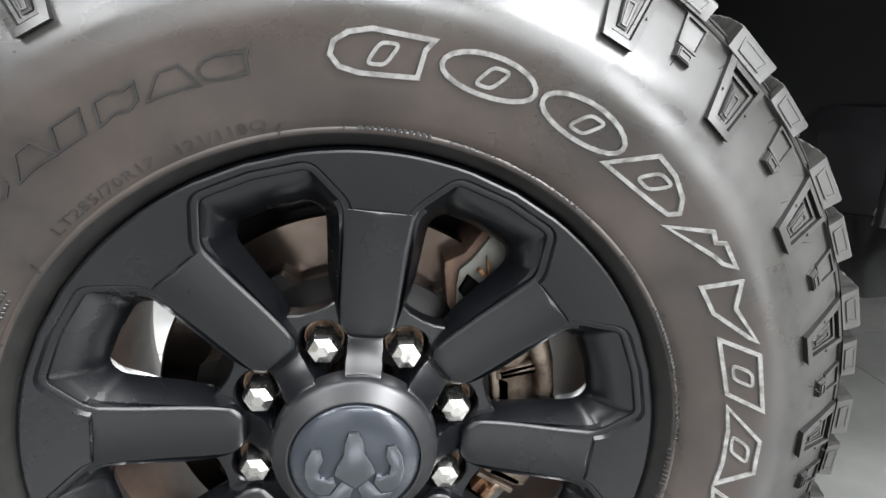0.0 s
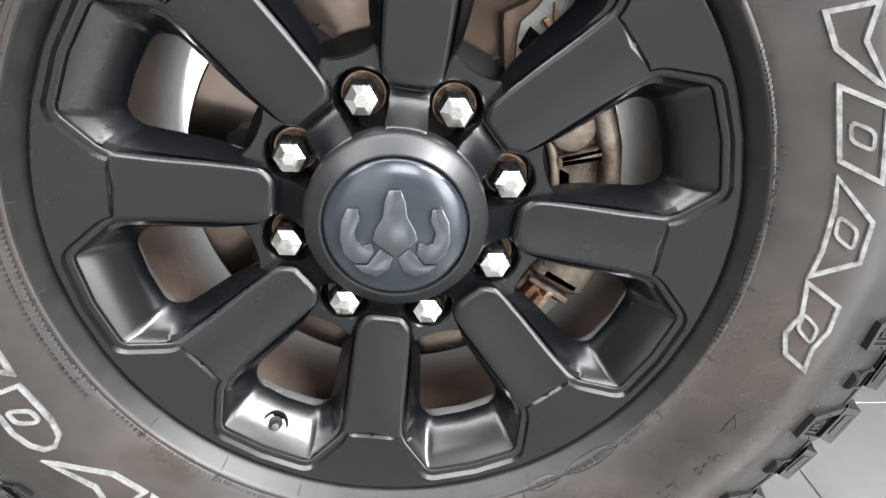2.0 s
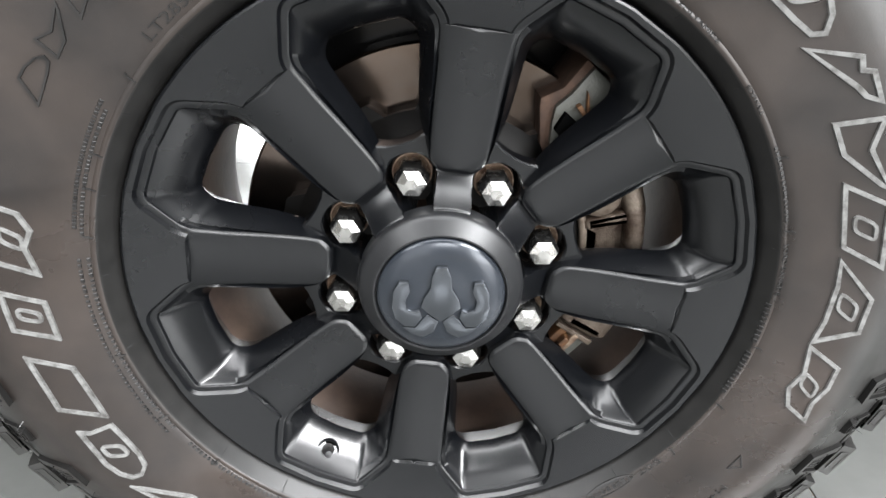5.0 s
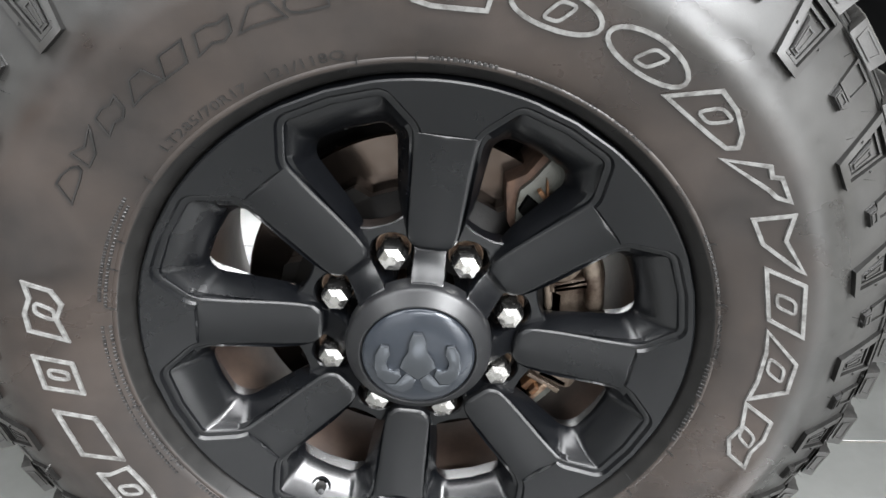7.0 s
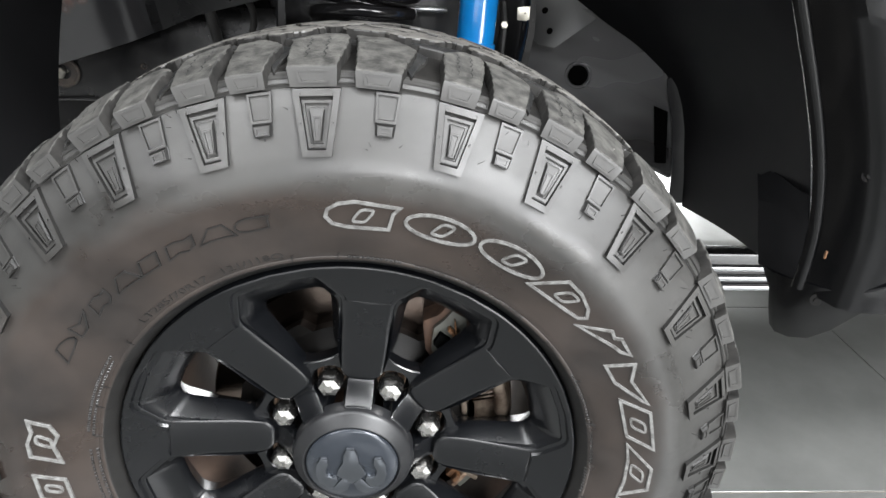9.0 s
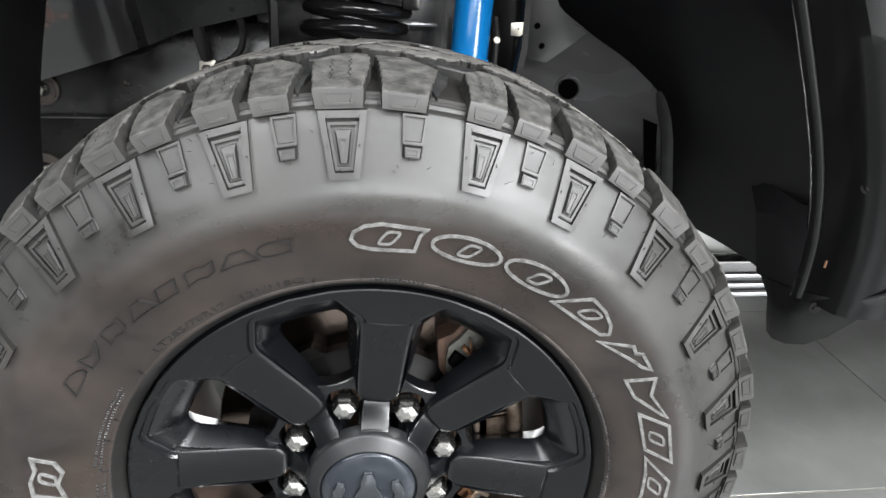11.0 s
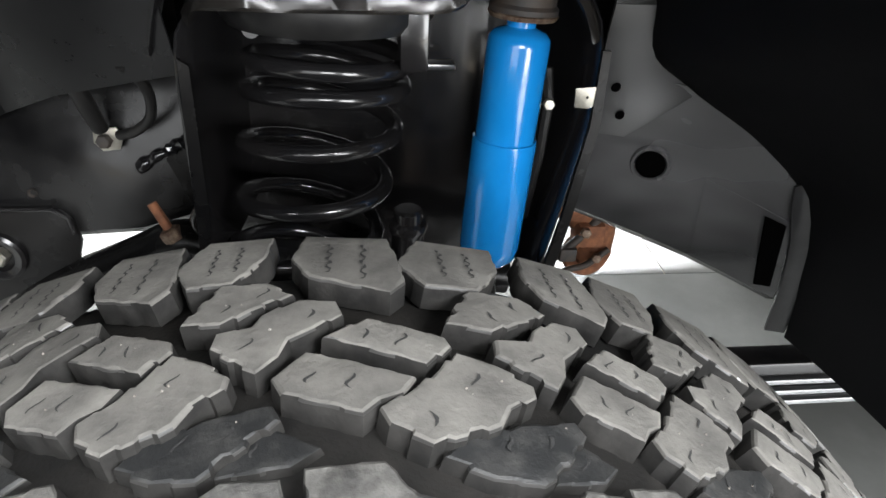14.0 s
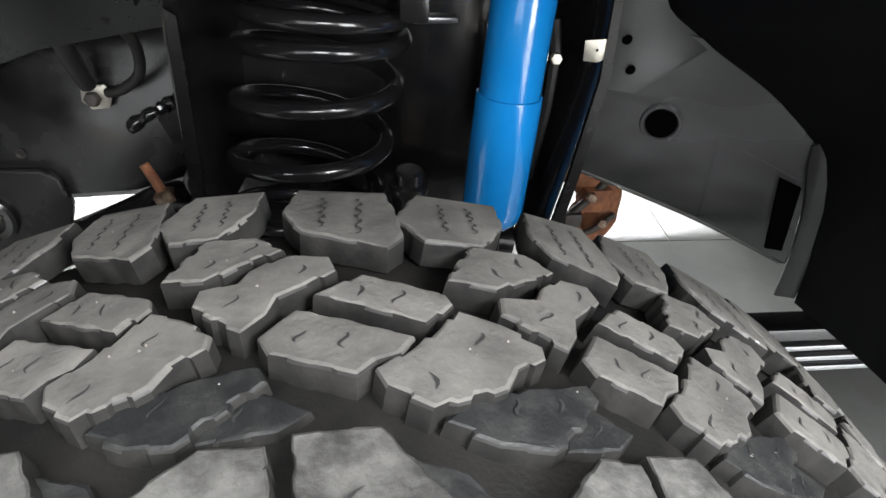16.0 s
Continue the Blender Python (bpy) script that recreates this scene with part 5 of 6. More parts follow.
for at in (ASKEW.inverted() @ Vector((0.5265, 0.0200, 0.541)), (0.512, -0.020, 0.700), (0.372, -0.038, 0.938)):
    bolt = part("screw", revolve("screw", [(0.0001, 0.003), (0.003, 0.003), (0.0035, 0.0008), (0.007, 0.0006), (0.0072, 0.0)], M_FRAME, Matrix.Translation(at) @ Vector((-0.3, -1, 0.1)).to_track_quat("Z", "Y").to_matrix().to_4x4(), 14), fender)

cab = body
# unseen plain boxes added for cab and engine, to shade the floor
part("cab_shade_box", box("cab_shade_box", (0.80, 0.02, 0.46), (3.6, 1.75, 1.6), M_FRAME, 0.01), cab)
part("engine_shade_box", box("engine_shade_box", (-1.15, 0.74, 0.78), (0.79, 1.75, 1.285), M_FRAME, 0.01), cab)

# inner structure
well = body


def pan(x, z):
    bulge = 0.034 * ease((-0.340 - x) / 0.035) * ease((0.885 - z) / 0.05)
    return Vector((x, 0.44 - 0.45 * (z - 0.82) - 0.24 * (max(x, -0.36) + 0.183) - bulge, z))


def pan_low(x):
    return lerp(x, (-0.62, -0.388, -0.28, -0.150), (0.672, 0.748, 0.792, 0.826))


xs = [-0.145 - 0.475 * i / 38 for i in range(39)]
panel_rows = [[pan(x, pan_low(x)) + Vector((0, 0.012, 0.001)) for x in xs]]
panel_rows += [[pan(x, pan_low(x) + (1.10 - pan_low(x)) * t ** 1.3) for x in xs] for t in [k / 22 for k in range(23)]]
side = part("side_panel", sheet("side_panel", panel_rows, M_PANEL, 0.002, 40), well, "black pressed inner arch panel with a rounded bulge")
side.data.materials.append(M_APRON)
for q in side.data.polygons:
    if q.center.x < -0.352 and q.center.z < 0.875:
        q.material_index = 1
for x, z in ((-0.193, 0.965), (-0.299, 0.873), (-0.42, 0.93)):
    q = pan(x, z)
    m = Matrix.Translation(q) @ Vector((-0.22, -1, -0.42)).to_track_quat("Z", "Y").to_matrix().to_4x4()
    part("clip", revolve("clip", [(0.0001, 0.0025), (0.0035, 0.003), (0.0065, 0.0022), (0.0072, 0.0006), (0.0078, 0.0002)], M_BUSH, m, 16), well)
SHELL_LOW = [(-0.165, 0.842), (-0.152, 0.873), (-0.136, 0.904), (-0.114, 0.930), (-0.096, 0.938), (-0.082, 0.941), (-0.066, 0.943), (-0.037, 0.944), (-0.008, 0.945), (0.022, 0.945), (0.043, 0.945), (0.101, 0.945), (0.165, 0.942), (0.182, 0.941), (0.190, 0.938)]
SHELL_TOP = [(-0.170, 0.909), (-0.164, 0.957), (-0.157, 0.983), (-0.142, 1.006), (-0.118, 1.015), (-0.083, 1.016), (-0.065, 1.028), (-0.037, 1.034), (-0.007, 1.031), (0.022, 1.018), (0.043, 1.022), (0.102, 1.008), (0.163, 0.989), (0.174, 0.978), (0.182, 0.952)]


def flute(p):
    """Upright pressings of the tower shell: a step and shallow ribs."""
    step = 0.012 / (1 + math.exp(-(p.x + 0.072) / 0.0022))
    w = sum(h * math.exp(-((p.x - c) / s) ** 2) for c, s, h in ((-0.095, 0.016, 0.004), (-0.030, 0.009, 0.005), (-0.012, 0.006, -0.003), (0.030, 0.034, 0.005)))
    side = 0.030 * max(0.0, (-0.135 - p.x) / 0.03) ** 1.5 + 0.05 * max(0.0, (p.x - 0.150) / 0.04) ** 2
    return p + Vector((0, side - step - w, 0))


NC = 150
low_row = resample([(x, 0.385, z) for x, z in SHELL_LOW], NC)
top_row = resample([(x, 0.394, z) for x, z in SHELL_TOP], NC)
shell_rows = [[flute(p + Vector((0, 0.030, 0.004))) for p in low_row], [flute(p + Vector((0, 0.004, 0))) for p in low_row]]
shell_rows += [[flute(p.lerp(q, t)) for p, q in zip(low_row, top_row)] for t in (0.03, 0.10, 0.3, 0.5, 0.7, 0.86, 0.93)]
shell_rows += [[flute(q + Vector((0, dy, dz))) for q in top_row] for dy, dz in ((-0.001, -0.0012), (0.002, 0.0), (0.006, -0.0012), (0.05, -0.004))]
part("tower_shell", sheet("tower_shell", shell_rows, M_GLOSS_BLACK, 0.002, 50), well, "glossy black pressed tower shell")
part("shell_end", plate("shell_end", [(0.188, 0.414, 0.942), (0.174, 0.414, 0.985), (0.165, 0.414, 1.10), (0.36, 0.414, 1.10), (0.36, 0.414, 0.92), (0.300, 0.414, 0.895), (0.262, 0.414, 0.86), (0.250, 0.414, 0.90), (0.232, 0.414, 0.925), (0.205, 0.414, 0.938)], M_PANEL, (0, 1, 0), 0.003, 0.001), well)
part("apron", box("apron", (-0.60, 0.46, 0.985), (0.40, 0.47, 1.28), M_PANEL, 0.002), well)
part("back_wall", box("back_wall", (-1.1, 0.70, 0.73), (1.1, 0.72, 1.29), M_FRAME), well)
part("gusset_plate", plate("gusset_plate", [(0.2420, 0.4000, 0.900), (0.2419, 0.4068, 0.873), (0.2445, 0.4194, 0.8223), (0.2447, 0.4258, 0.7969), (0.2492, 0.4300, 0.7798), (0.2609, 0.4327, 0.7692), (0.2890, 0.4338, 0.7649), (0.3501, 0.4214, 0.8143), (0.3523, 0.4190, 0.8242), (0.3250, 0.4115, 0.8540), (0.3140, 0.4000, 0.900)], M_GUSSET, (0, 1, 0.25), 0.004, 0.0008), well, "dark grey flat gusset plate")
# upper part of the same sheet, its shade put into a blacker paint
part("gusset_plate", plate("gusset_plate", [(0.2420, 0.4000, 0.9003), (0.3140, 0.4000, 0.9003), (0.3350, 0.4000, 0.965), (0.3400, 0.4000, 1.06), (0.2620, 0.4000, 1.08), (0.2480, 0.4000, 1.02)], M_PANEL, (0, 1, 0), 0.004, 0.0), well)
# two holes in the gusset, their shade painted as flat black dimples
for at in ((0.2638, 0.4186, 0.8213), (0.2764, 0.4262, 0.7910)):
    m = Matrix.Translation(at) @ Vector((0, -1, -0.25)).to_track_quat("Z", "Y").to_matrix().to_4x4()
    part("gusset_hole", revolve("gusset_hole", [(0.0001, 0.0006), (0.0030, 0.0007), (0.0042, 0.0016), (0.0050, 0.0)], M_HOLE, m, 14), well)

tower = arch_thing("spring_tower", None, "black welded steel spring tower open to the wheel", "spring tower")
P = [(-0.152, 0.60), (-0.146, 0.70), (-0.142, 0.84), (-0.130, 0.878), (-0.100, 0.905), (-0.05, 0.922), (0.04, 0.928), (0.14, 0.926), (0.195, 0.921), (0.224, 0.902), (0.238, 0.865), (0.238, 0.79), (0.222, 0.69), (0.205, 0.60)]


def tower_row(y, inset, n=48, drop=0.0):
    pts = [Vector(q) for q in resample([(x, 0, z) for x, z in P], n)]
    c = Vector((0.045, 0, 0.77))
    return [Vector((p.x + (c.x - p.x) / (c - p).length * inset, y, p.z + (c.z - p.z) / (c - p).length * inset - drop)) for p in pts]


part("housing", sheet("housing", [tower_row(0.404, 0.0), tower_row(0.408, 0.003), tower_row(0.445, 0.006, drop=0.004), tower_row(0.50, 0.010, drop=0.008), tower_row(0.60, 0.020, drop=0.012)], M_GLOSS_BLACK, 0.003), tower)
LIP_T = [(-0.128, 0.398, 0.885), (-0.108, 0.392, 0.910), (-0.084, 0.388, 0.925), (-0.04, 0.386, 0.929), (0.04, 0.386, 0.930), (0.14, 0.386, 0.930), (0.185, 0.388, 0.925), (0.214, 0.394, 0.908), (0.232, 0.400, 0.870)]
LIP_B = [(-0.122, 0.392, 0.872), (-0.112, 0.376, 0.888), (-0.085, 0.368, 0.891), (-0.03, 0.367, 0.891), (0.088, 0.367, 0.894), (0.112, 0.369, 0.908), (0.165, 0.370, 0.918), (0.200, 0.382, 0.905), (0.224, 0.396, 0.866)]
lt, lb = resample(LIP_T, 60), resample(LIP_B, 60)
lip_rows = [[p + Vector((0, 0.030, 0.002)) for p in lt], [p + Vector((0, 0.003, 0)) for p in lt]]
lip_rows += [[p.lerp(q, t) - Vector((0, h + 0.0016 * math.sin(p.x * 60 + 1) + 0.001 * math.sin(p.x * 145), 0)) for p, q in zip(lt, lb)] for t, h in ((0.06, 0.002), (0.3, 0.0035), (0.6, 0.003), (0.93, 0.0012))]
lip_rows += [[p + Vector((0, 0.002, -0.001)) for p in lb], [p + Vector((0, 0.018, 0.002)) for p in lb]]
part("tower_lip", sheet("tower_lip", lip_rows, M_SKIRT, 0.002, 50), tower, "glossy dented front skirt")
part("back_plate", box("back_plate", (-0.19, 0.60, 0.52), (0.27, 0.612, 0.95), M_GLOSS_BLACK, 0.002), tower)
part("flange", plate("flange", [(-0.149, 0.396, 0.60), (-0.141, 0.396, 0.60), (-0.131, 0.396, 0.70), (-0.128, 0.396, 0.84), (-0.137, 0.396, 0.846), (-0.144, 0.396, 0.70)], M_FRAME, (0, 1, 0), 0.006, 0.0), tower)
part("flange", plate("flange", [(0.205, 0.396, 0.60), (0.217, 0.396, 0.60), (0.233, 0.396, 0.69), (0.246, 0.396, 0.79), (0.244, 0.396, 0.86), (0.236, 0.396, 0.86), (0.236, 0.396, 0.79), (0.222, 0.396, 0.69)], M_FRAME, (0, 1, 0), 0.006, 0.0), tower)
part("cross_strap", box("cross_strap", (0.052, 0.532, 0.8055), (0.121, 0.556, 0.8125), M_STEEL, 0.002), tower, "bare metal edge inside the tower")
part("seat_lug", box("seat_lug", (0.052, 0.400, 0.836), (0.078, 0.450, 0.890), M_GLOSS_BLACK, 0.005), tower)

pts = []
for i in range(-24 * 4, 24 * 1 + 13):
    a = 2 * math.pi * i / 24
    turn = i / 24
    z = 0.8200 + (0.0529 * turn if turn < -0.25 else -0.0132 + 0.024 * (turn + 0.25)) - 0.0100 * max(0.0, -1.25 - turn)
    x, y = 0.0768 * math.cos(a), 0.0768 * math.sin(a)
    pts.append((-0.0363 + (z - 0.70) * 0.1724 + x, 0.4748 + y, z - 0.1026 * x - 0.0681 * y))
spring = arch_thing("coil_spring", None, "glossy black coil spring standing in the tower", "coil spring")
part("upper_isolator", revolve("upper_isolator", [(0.03, 0.902), (0.098, 0.902), (0.1005, 0.893), (0.1000, 0.877), (0.094, 0.868), (0.080, 0.865), (0.05, 0.868)], M_BUMPER, Matrix.Translation((-0.012, 0.470, 0)), 48), spring, "black rubber isolator on the top coil")
part("wire", tube("wire", pts, 0.0088, M_GLOSS_BLACK, 14), spring)

shock = arch_thing("shock_absorber", None, "bright blue painted shock absorber beside the coil spring", "shock absorber")
SM = Matrix.Translation((0.1490, 0.415, 0.60)) @ Matrix.Rotation(radians(2.75), 4, "Y")
part("shock_body", revolve("shock_body", [(0.012, 0.026), (0.022, 0.030), (0.0305, 0.040), (0.0322, 0.052), (0.0322, 0.168), (0.0318, 0.171), (0.0300, 0.172)], M_BLUE, SM, 40), shock, "glossy blue lower tube")
part("lower_eye", revolve("lower_eye", [(0.0001, -0.05), (0.016, -0.05), (0.018, -0.02), (0.014, 0.0), (0.013, 0.012)], M_FRAME, SM, 24), shock, "black lower mount")
part("dust_tube", revolve("dust_tube", [(0.0296, 0.160), (0.0294, 0.262), (0.0285, 0.268), (0.0240, 0.273), (0.0150, 0.276), (0.0135, 0.277), (0.0135, 0.290)], M_BLUE, SM, 40), shock, "glossy blue upper tube")
part("top_bush", revolve("top_bush", [(0.010, 0.284), (0.0280, 0.286), (0.0315, 0.290), (0.0315, 0.294), (0.0285, 0.297), (0.029, 0.312), (0.020, 0.316)], M_BUSH, SM, 32), shock, "brown-stained rubber top bush")
part("cup_washer", revolve("cup_washer", [(0.012, 0.2835), (0.0300, 0.2845), (0.0322, 0.2885), (0.0300, 0.2895)], M_RUST_RING, SM, 32), shock, "rusty cup washer")

frame_rail = arch_thing("frame_rail", None, "black painted steel chassis rail with blotchy shine", "chassis rail")
part("rail_side", sheet("rail_side", [[(-1.2, 0.575, 0.80), (-0.55, 0.560, 0.80), (-0.25, 0.545, 0.80), (-0.15, 0.545, 0.80)], [(-1.2, 0.545, 0.775), (-0.55, 0.530, 0.78), (-0.25, 0.532, 0.775), (-0.15, 0.535, 0.77)],
     [(-1.2, 0.540, 0.595), (-0.55, 0.530, 0.595), (-0.25, 0.532, 0.612), (-0.15, 0.535, 0.640)], [(-1.2, 0.56, 0.580), (-0.55, 0.55, 0.580), (-0.25, 0.55, 0.598), (-0.15, 0.55, 0.626)], [(-1.2, 0.68, 0.580), (-0.55, 0.68, 0.580), (-0.25, 0.68, 0.598), (-0.15, 0.68, 0.626)]], M_RAIL, 0.004, 30), frame_rail)
part("arm_bracket", plate("arm_bracket", [(-0.62, 0.520, 0.52), (-0.62, 0.520, 0.640), (-0.335, 0.520, 0.642), (-0.323, 0.520, 0.630), (-0.318, 0.520, 0.600), (-0.330, 0.520, 0.565), (-0.38, 0.520, 0.50), (-0.62, 0.520, 0.48)], M_FRAME, (0, 1, 0), 0.008, 0.002), frame_rail)
part("weld_bead", tube("weld_bead", [(-0.60, 0.520, 0.641), (-0.50, 0.519, 0.643), (-0.42, 0.519, 0.643), (-0.34, 0.519, 0.643), (-0.325, 0.519, 0.632), (-0.323, 0.519, 0.612)], 0.0028, M_GLOSS_BLACK, 8), frame_rail)
lump = random.Random(12)
run = [Vector((-0.240, 0.529, 0.690)).lerp(Vector((-0.165, 0.525, 0.735)), i / 22) + Vector((0, lump.uniform(-0.002, 0.002), lump.uniform(-0.0022, 0.0022))) for i in range(23)]
part("weld_bead", tube("weld_bead", run, [0.004 + 0.0045 * lump.random() if 0 < i < 22 else 0.002 for i in range(23)], M_GLOSS_BLACK, 9), frame_rail, "ragged glossy weld bead")
part("gusset_plate", plate("gusset_plate", [(-0.236, 0.534, 0.684), (-0.165, 0.532, 0.728), (-0.150, 0.532, 0.728), (-0.150, 0.532, 0.640), (-0.190, 0.534, 0.640)], M_FRAME, (0, 1, 0), 0.006, 0.001), frame_rail, "black welded gusset plate")
bush = part("bush_bolt", hex_bolt("bush_bolt", (-0.4125, 0.520, 0.584), (0, -1, 0.1), 0.021, 0.014, M_ZINC), frame_rail, "zinc bolt in a black bush")
part("bush_ring", revolve("bush_ring", [(0.031, 0.0), (0.031, 0.008), (0.027, 0.010), (0.019, 0.008), (0.018, 0.002)], M_GLOSS_BLACK, Matrix.Translation((-0.4125, 0.520, 0.584)) @ Matrix.Rotation(radians(90), 4, "X"), 28), bush)
second = part("bush_bolt", hex_bolt("bush_bolt", (-0.545, 0.516, 0.550), (0.1, -1, 0.1), 0.022, 0.012, M_ZINC), frame_rail, "zinc bolt in a black bush")
part("bush_ring", revolve("bush_ring", [(0.032, -0.006), (0.032, 0.006), (0.027, 0.008), (0.018, 0.006), (0.017, -0.004)], M_BUSH, Matrix.Translation((-0.545, 0.520, 0.550)) @ Matrix.Rotation(radians(90), 4, "X"), 28), second)
part("frame_bolt", hex_bolt("frame_bolt", (-0.535, 0.527, 0.685), (0.2, -1, 0.1), 0.017, 0.008, M_ZINC), frame_rail)
part("hole_rim", revolve("hole_rim", [(0.026, 0.0), (0.026, 0.004), (0.023, 0.005), (0.020, 0.0015), (0.012, 0.001)], M_BUSH, Matrix.Translation((-0.528, 0.529, 0.687)) @ Matrix.Rotation(radians(90), 4, "X"), 24), frame_rail)
for x, z in ((-0.395, 0.700), (-0.36, 0.660)):
    part("rail_hole", revolve("rail_hole", [(0.0055, 0.0), (0.0052, 0.0012), (0.0035, -0.002)], M_BUSH, Matrix.Translation((x, 0.529, z)) @ Matrix.Rotation(radians(90), 4, "X"), 14), frame_rail)

# outrigger box behind the wheel
outrig = arch_thing("cab_mount_box", None, "black pressed steel outrigger with an oval hole", "cab mount")
TOPB = [(0.255, 0.425, 0.835), (0.349, 0.418, 0.822), (0.42, 0.405, 0.775), (0.480, 0.388, 0.722)]
EDG = [(0.244, 0.494, 0.756), (0.336, 0.480, 0.738), (0.417, 0.445, 0.712), (0.489, 0.400, 0.685)]
LOW = [(0.235, 0.505, 0.660), (0.34, 0.490, 0.622), (0.43, 0.462, 0.592), (0.5238, 0.4239, 0.5548)]
UND = [(0.235, 0.62, 0.650), (0.34, 0.60, 0.612), (0.43, 0.57, 0.582), (0.522, 0.54, 0.545)]
part("box_skin", sheet("box_skin", [resample(TOPB, 20), resample([Vector(p).lerp(Vector(q), 0.88) + Vector((0, 0.002, 0.004)) for p, q in zip(TOPB, EDG)], 20), resample(EDG, 20), resample([Vector(p).lerp(Vector(q), 0.08) + Vector((0, -0.001, 0)) for p, q in zip(EDG, LOW)], 20), resample([Vector(p).lerp(Vector(q), 0.94) for p, q in zip(EDG, LOW)], 20), resample([Vector(p) + Vector((0, 0.012, -0.002)) for p in LOW], 20), resample(UND, 20)], M_OUTRIG, 0.003, 30), outrig)
m = Matrix.Translation((0.3445, 0.4722, 0.7185)) @ Vector((-0.45, -1, -0.11)).to_track_quat("Z", "Y").to_matrix().to_4x4()
part("hole_rim", revolve("hole_rim", [(0.0235, -0.001), (0.0215, 0.004), (0.0185, 0.0035), (0.0165, -0.001)], M_OUTRIG, m, 32), outrig)
# no opening is cut; a black disc paints the hole's shade
part("hole", revolve("hole", [(0.0168, 0.0020), (0.0165, 0.0005), (0.0001, 0.0005)], M_HOLE, m, 32), outrig, "flat black disc for a round hole")
part("raised_panel", sheet("raised_panel", [resample([Vector(p).lerp(Vector(q), t) + Vector((-0.002, -0.0045 * h, 0)) for p, q in list(zip(resample(EDG, 9), resample(LOW, 9)))[5:]], 12) for t, h in ((0.05, 0.3), (0.09, 0.5), (0.90, 0.5), (0.95, 0.3))], M_OUTRIG, 0.002, 35), outrig)
# black plate on the skin paints the shade of the slot
part("end_slot", plate("end_slot", [(0.4600, 0.4060, 0.6830), (0.4800, 0.3960, 0.6760), (0.5010, 0.4120, 0.5848), (0.4860, 0.4210, 0.5829)], M_HOLE, (0, 1, 0), 0.003, 0.0), outrig, "flat black plate for the slot at the end")
part("end_flap", plate("end_flap", [(0.4641, 0.3847, 0.7289), (0.4724, 0.3891, 0.7019), (0.4889, 0.3936, 0.6613), (0.4986, 0.3990, 0.6290), (0.5096, 0.4062, 0.5895), (0.5267, 0.4237, 0.5083), (0.5454, 0.4125, 0.5118), (0.5375, 0.3992, 0.5651), (0.5151, 0.3881, 0.6353), (0.4950, 0.3814, 0.6884), (0.4713, 0.3785, 0.7359)], M_FLAP, (0.1, 1, 0), 0.004, 0.0008), outrig, "dull grey folded end flap")

# small things in the arch
brk = arch_thing("bracket", plate("bracket", [(0.217, 0.4005, 0.825), (0.236, 0.3990, 0.827), (0.237, 0.3990, 0.809), (0.231, 0.3995, 0.806), (0.218, 0.4005, 0.807)], M_ZINC, (0, -1, 0), 0.0018, 0.0004), "small zinc-plated bracket on the tower edge", "bracket")
part("bracket_hole", revolve("bracket_hole", [(0.0001, 0.0004), (0.0014, 0.0003), (0.0015, 0.0)], M_SIPE, Matrix.Translation((0.229, 0.3980, 0.817)) @ Matrix.Rotation(radians(90), 4, "X"), 10), brk)
arch_thing("white_bolt", hex_bolt("white_bolt", (0.206, 0.445, 0.796), (0, -1, 0.1), 0.011, 0.006, M_ZINC), "small pale hexagonal bolt in the tower", "bolt")
strip = arch_thing("wiring_strip", tube("wiring_strip", [(0.203, 0.455, 0.83), (0.207, 0.45, 0.80), (0.206, 0.452, 0.74), (0.198, 0.46, 0.66)], 0.006, M_CABLE, 8), "black rough wiring sleeve beside the shock absorber", "cable")
ground_strap = arch_thing("ground_strap", None, "black cable with a zinc eyelet bolted to the rail", "cable")
part("sleeve", tube("sleeve", [(-0.262, 0.480, 0.800), (-0.260, 0.490, 0.775), (-0.260, 0.508, 0.745)], [0.009, 0.0095, 0.0085], M_CABLE, 14), ground_strap)
part("eyelet", plate("eyelet", [(-0.274, 0.520, 0.740), (-0.250, 0.520, 0.742), (-0.243, 0.520, 0.732), (-0.250, 0.521, 0.716), (-0.268, 0.521, 0.714), (-0.276, 0.520, 0.724)], M_ZINC, (0, 1, 0), 0.003, 0.0006), ground_strap, "zinc eyelet")
part("eyelet_bolt", hex_bolt("eyelet_bolt", (-0.263, 0.520, 0.727), (0, -1, 0.1), 0.014, 0.009, M_BUSH), ground_strap)
part("lead", tube("lead", smooth_line([(-0.245, 0.515, 0.735), (-0.222, 0.500, 0.745), (-0.200, 0.490, 0.765), (-0.192, 0.47, 0.80), (-0.20, 0.44, 0.83)], 6), 0.0055, M_CABLE, 10), ground_strap)
rod = arch_thing("track_rod", None, "black steering rod with a rusty stud and nut", "steering rod")
part("rod_bar", tube("rod_bar", smooth_line([(-0.50, 0.56, 0.468), (-0.445, 0.55, 0.492), (-0.36, 0.53, 0.532), (-0.26, 0.515, 0.580), (-0.208, 0.508, 0.606), (-0.178, 0.505, 0.606), (-0.10, 0.50, 0.585), (0.2, 0.52, 0.54)], 6), 0.025, M_FRAME, 16), rod)
part("stud", tube("stud", [(-0.207, 0.494, 0.630), (-0.214, 0.496, 0.646), (-0.221, 0.498, 0.661)], 0.0055, M_RUST, 12), rod, "rusty orange stud")
part("stud_nut", hex_bolt("stud_nut", (-0.201, 0.492, 0.618), (-0.42, 0, 1), 0.022, 0.014, M_RUST_RING), rod)
part("cable_clip", tube("cable_clip", smooth_line([(-0.168, 0.50, 0.612), (-0.176, 0.492, 0.640), (-0.160, 0.488, 0.665), (-0.147, 0.49, 0.64)], 6), 0.006, M_GLOSS_BLACK, 10), rod)
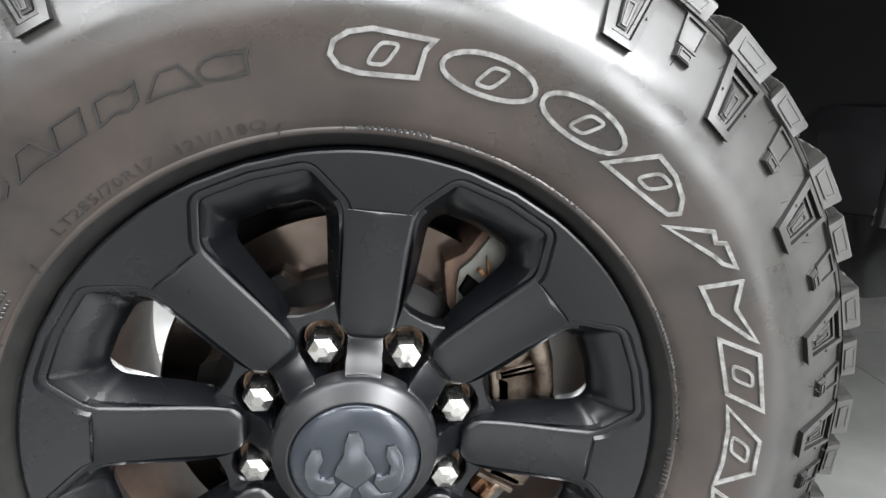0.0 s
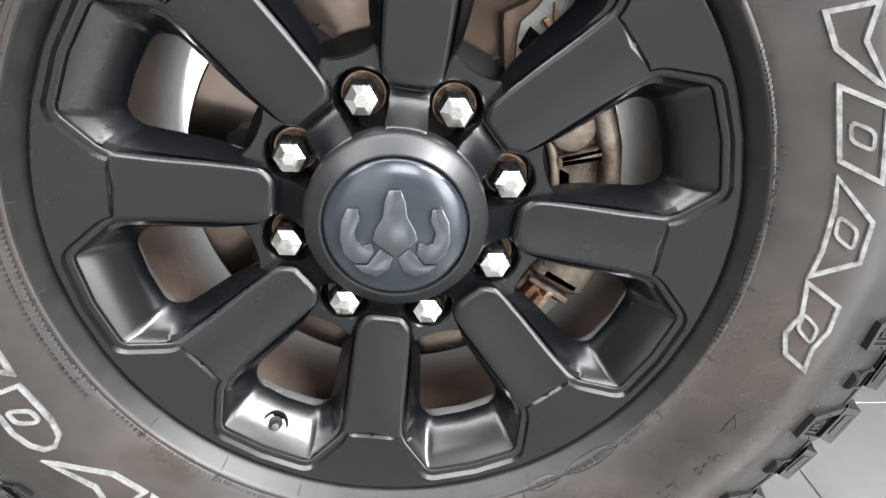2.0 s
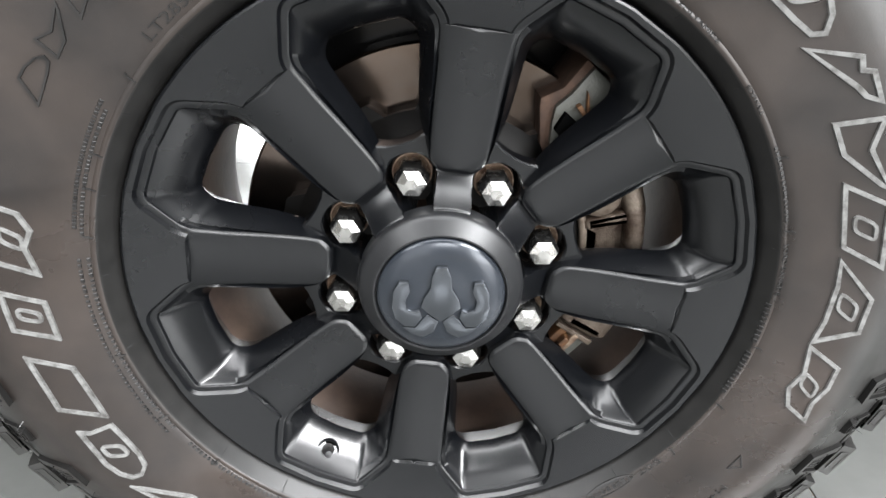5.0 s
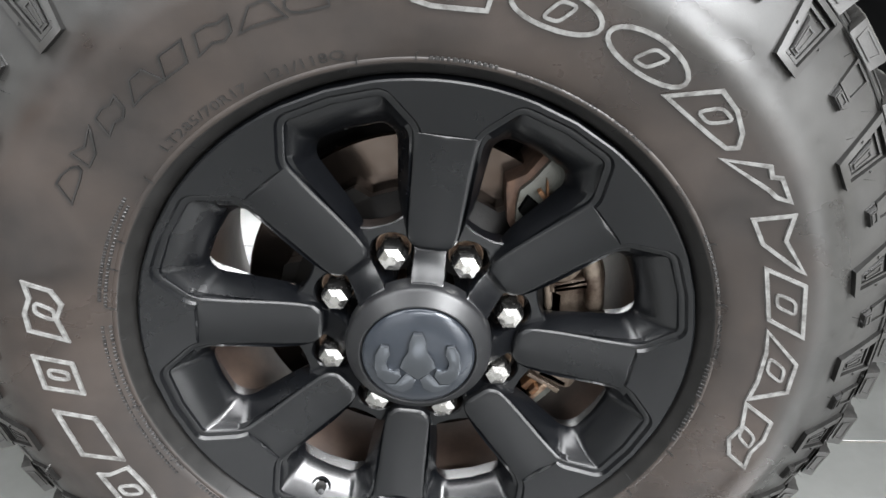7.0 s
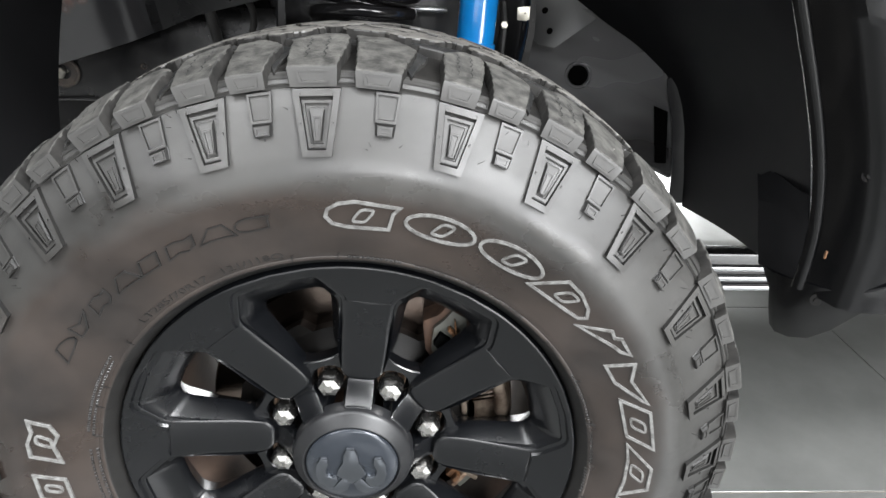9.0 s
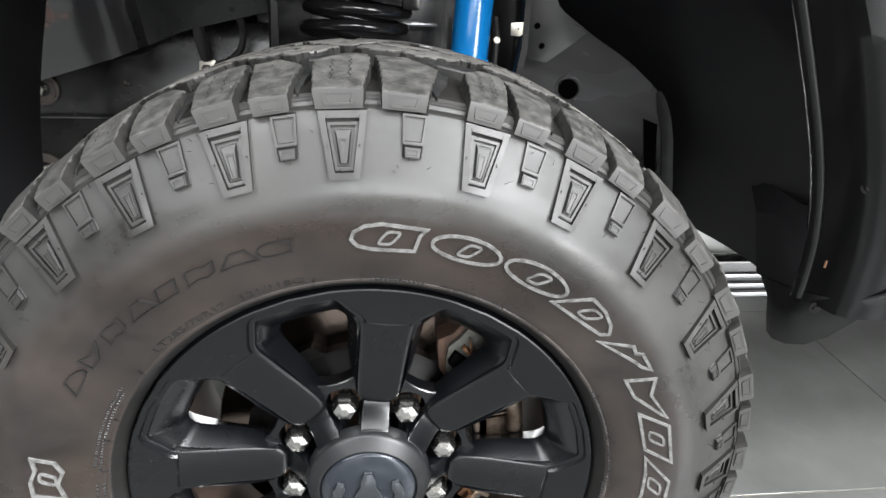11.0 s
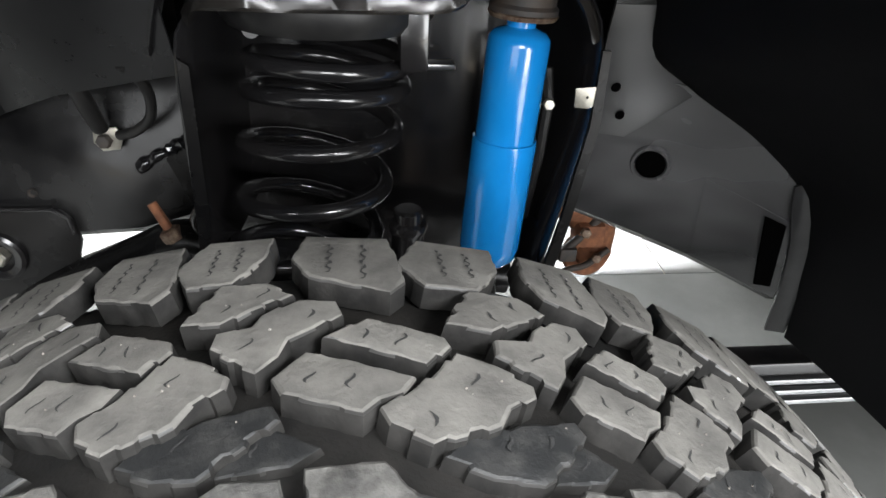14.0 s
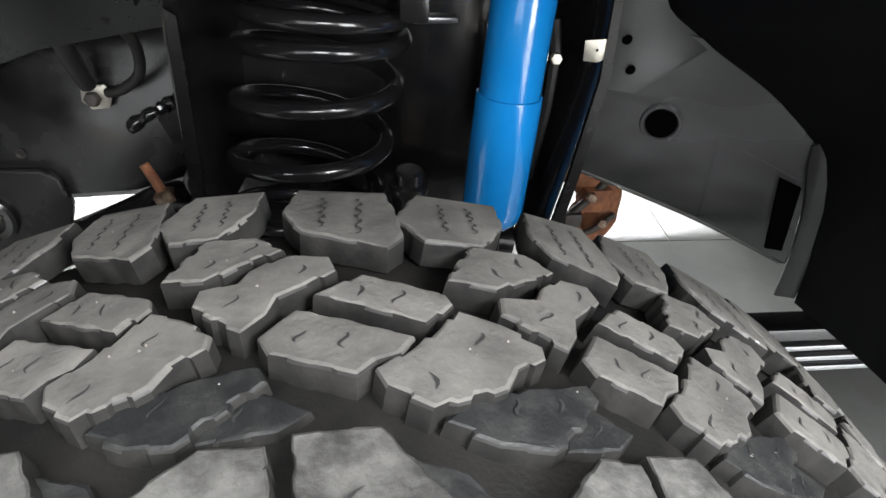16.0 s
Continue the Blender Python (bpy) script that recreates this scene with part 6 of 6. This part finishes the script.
bump = arch_thing("bump_stop", None, "black rubber bump stop below the coil spring", "bump stop")
part("stop_block", revolve("stop_block", [(0.0001, 0.686), (0.013, 0.686), (0.0155, 0.683), (0.0155, 0.672), (0.020, 0.669), (0.021, 0.664), (0.020, 0.659), (0.0175, 0.654), (0.0175, 0.55)], M_GLOSS_BLACK, Matrix.Translation((0.064, 0.43, 0)), 28), bump)
lower_seat = arch_thing("lower_spring_seat", revolve("lower_spring_seat", [(0.02, 0.58), (0.10, 0.575), (0.105, 0.60), (0.10, 0.55), (0.06, 0.45)], M_FRAME, Matrix.Translation((-0.055, 0.47, 0)), 40), "black steel lower spring seat on the axle", "spring seat")
part("seat_post", tube("seat_post", [(-0.02, 0.47, 0.56), (-0.01, 0.47, 0.42)], 0.05, M_FRAME, 16), lower_seat)

# rusty far brake parts and cables under the car
far = body
part("casting", tube("casting", smooth_line([(0.345, 0.75, 0.53), (0.385, 0.77, 0.51), (0.425, 0.78, 0.475), (0.43, 0.78, 0.43), (0.40, 0.78, 0.40)], 5), [0.02, 0.024, 0.026, 0.028, 0.03, 0.034, 0.036, 0.036, 0.036, 0.036, 0.036, 0.034, 0.032, 0.03, 0.03, 0.034, 0.036, 0.036, 0.034, 0.03, 0.02], M_RUST, 14), far)
part("casting_ring", revolve("casting_ring", [(0.022, -0.01), (0.040, -0.008), (0.044, 0.0), (0.040, 0.012), (0.022, 0.014)], M_RUST, Matrix.Translation((0.408, 0.765, 0.425)) @ Matrix.Rotation(radians(80), 4, "X"), 28), far)
part("casting_boss", box("casting_boss", (0.375, 0.725, 0.455), (0.425, 0.775, 0.500), M_RUST, 0.010), far)
for at in ((0.385, 0.722, 0.490), (0.418, 0.735, 0.432)):
    part("casting_bolt", hex_bolt("casting_bolt", at, (-0.1, -1, 0.2), 0.016, 0.010, M_RUST_RING), far)
part("carrier", box("carrier", (0.29, 0.76, 0.36), (0.335, 0.90, 0.50), M_FRAME, 0.012), far, "black carrier block")
part("hose", tube("hose", smooth_line([(0.28, 0.74, 0.425), (0.33, 0.73, 0.432), (0.375, 0.73, 0.47), (0.41, 0.74, 0.505), (0.43, 0.76, 0.52)], 6), 0.0075, M_BUSH, 10), far, "black rubber hose")
part("hose", tube("hose", smooth_line([(0.33, 0.73, 0.395), (0.37, 0.725, 0.415), (0.40, 0.73, 0.42), (0.44, 0.74, 0.445)], 6), 0.006, M_BUSH, 10), far, "black rubber hose")
part("hose_clip", box("hose_clip", (0.345, 0.715, 0.435), (0.375, 0.735, 0.46), M_BUSH, 0.004), far)
part("boot", revolve("boot", [(0.010, 0.0), (0.024, 0.004), (0.018, 0.012), (0.026, 0.018), (0.019, 0.026), (0.027, 0.032), (0.020, 0.040), (0.028, 0.046), (0.02, 0.055)], M_BUSH, Matrix.Translation((0.45, 0.83, 0.475)) @ Matrix.Rotation(radians(75), 4, "Y"), 20), far, "ribbed black rubber boot")

rail = part("underbody_rail", box("underbody_rail", (0.45, 0.512, 0.282), (3.2, 0.56, 0.368), M_GLOSS_BLACK, 0.006), body, "black rail with bright metal ribs")
for z in (0.338, 0.3155, 0.294):
    part("rib", box("rib", (0.45, 0.5015, z - 0.0052), (3.2, 0.514, z + 0.0052), M_STEEL, 0.0035), rail, "bright metal rib")
part("rail_hanger", box("rail_hanger", (1.2, 0.52, 0.36), (1.26, 0.55, 0.47), M_FRAME, 0.004), rail)

# floor tiles, one by one
cache = {}
for x0, y0, x1, y1 in tiles:
    key = (round(x1 - x0, 3), round(y1 - y0, 3))
    if key not in cache:
        w, h = key[0] / 2 - 0.0012, key[1] / 2 - 0.0012
        cache[key] = box("tile", (-w, -h, -0.004), (w, h, 0.0), M_TILE, 0.0006, seg=1)
    t = part("tile", cache[key], floor)
    t.location = ((x0 + x1) / 2, (y0 + y1) / 2, 0)
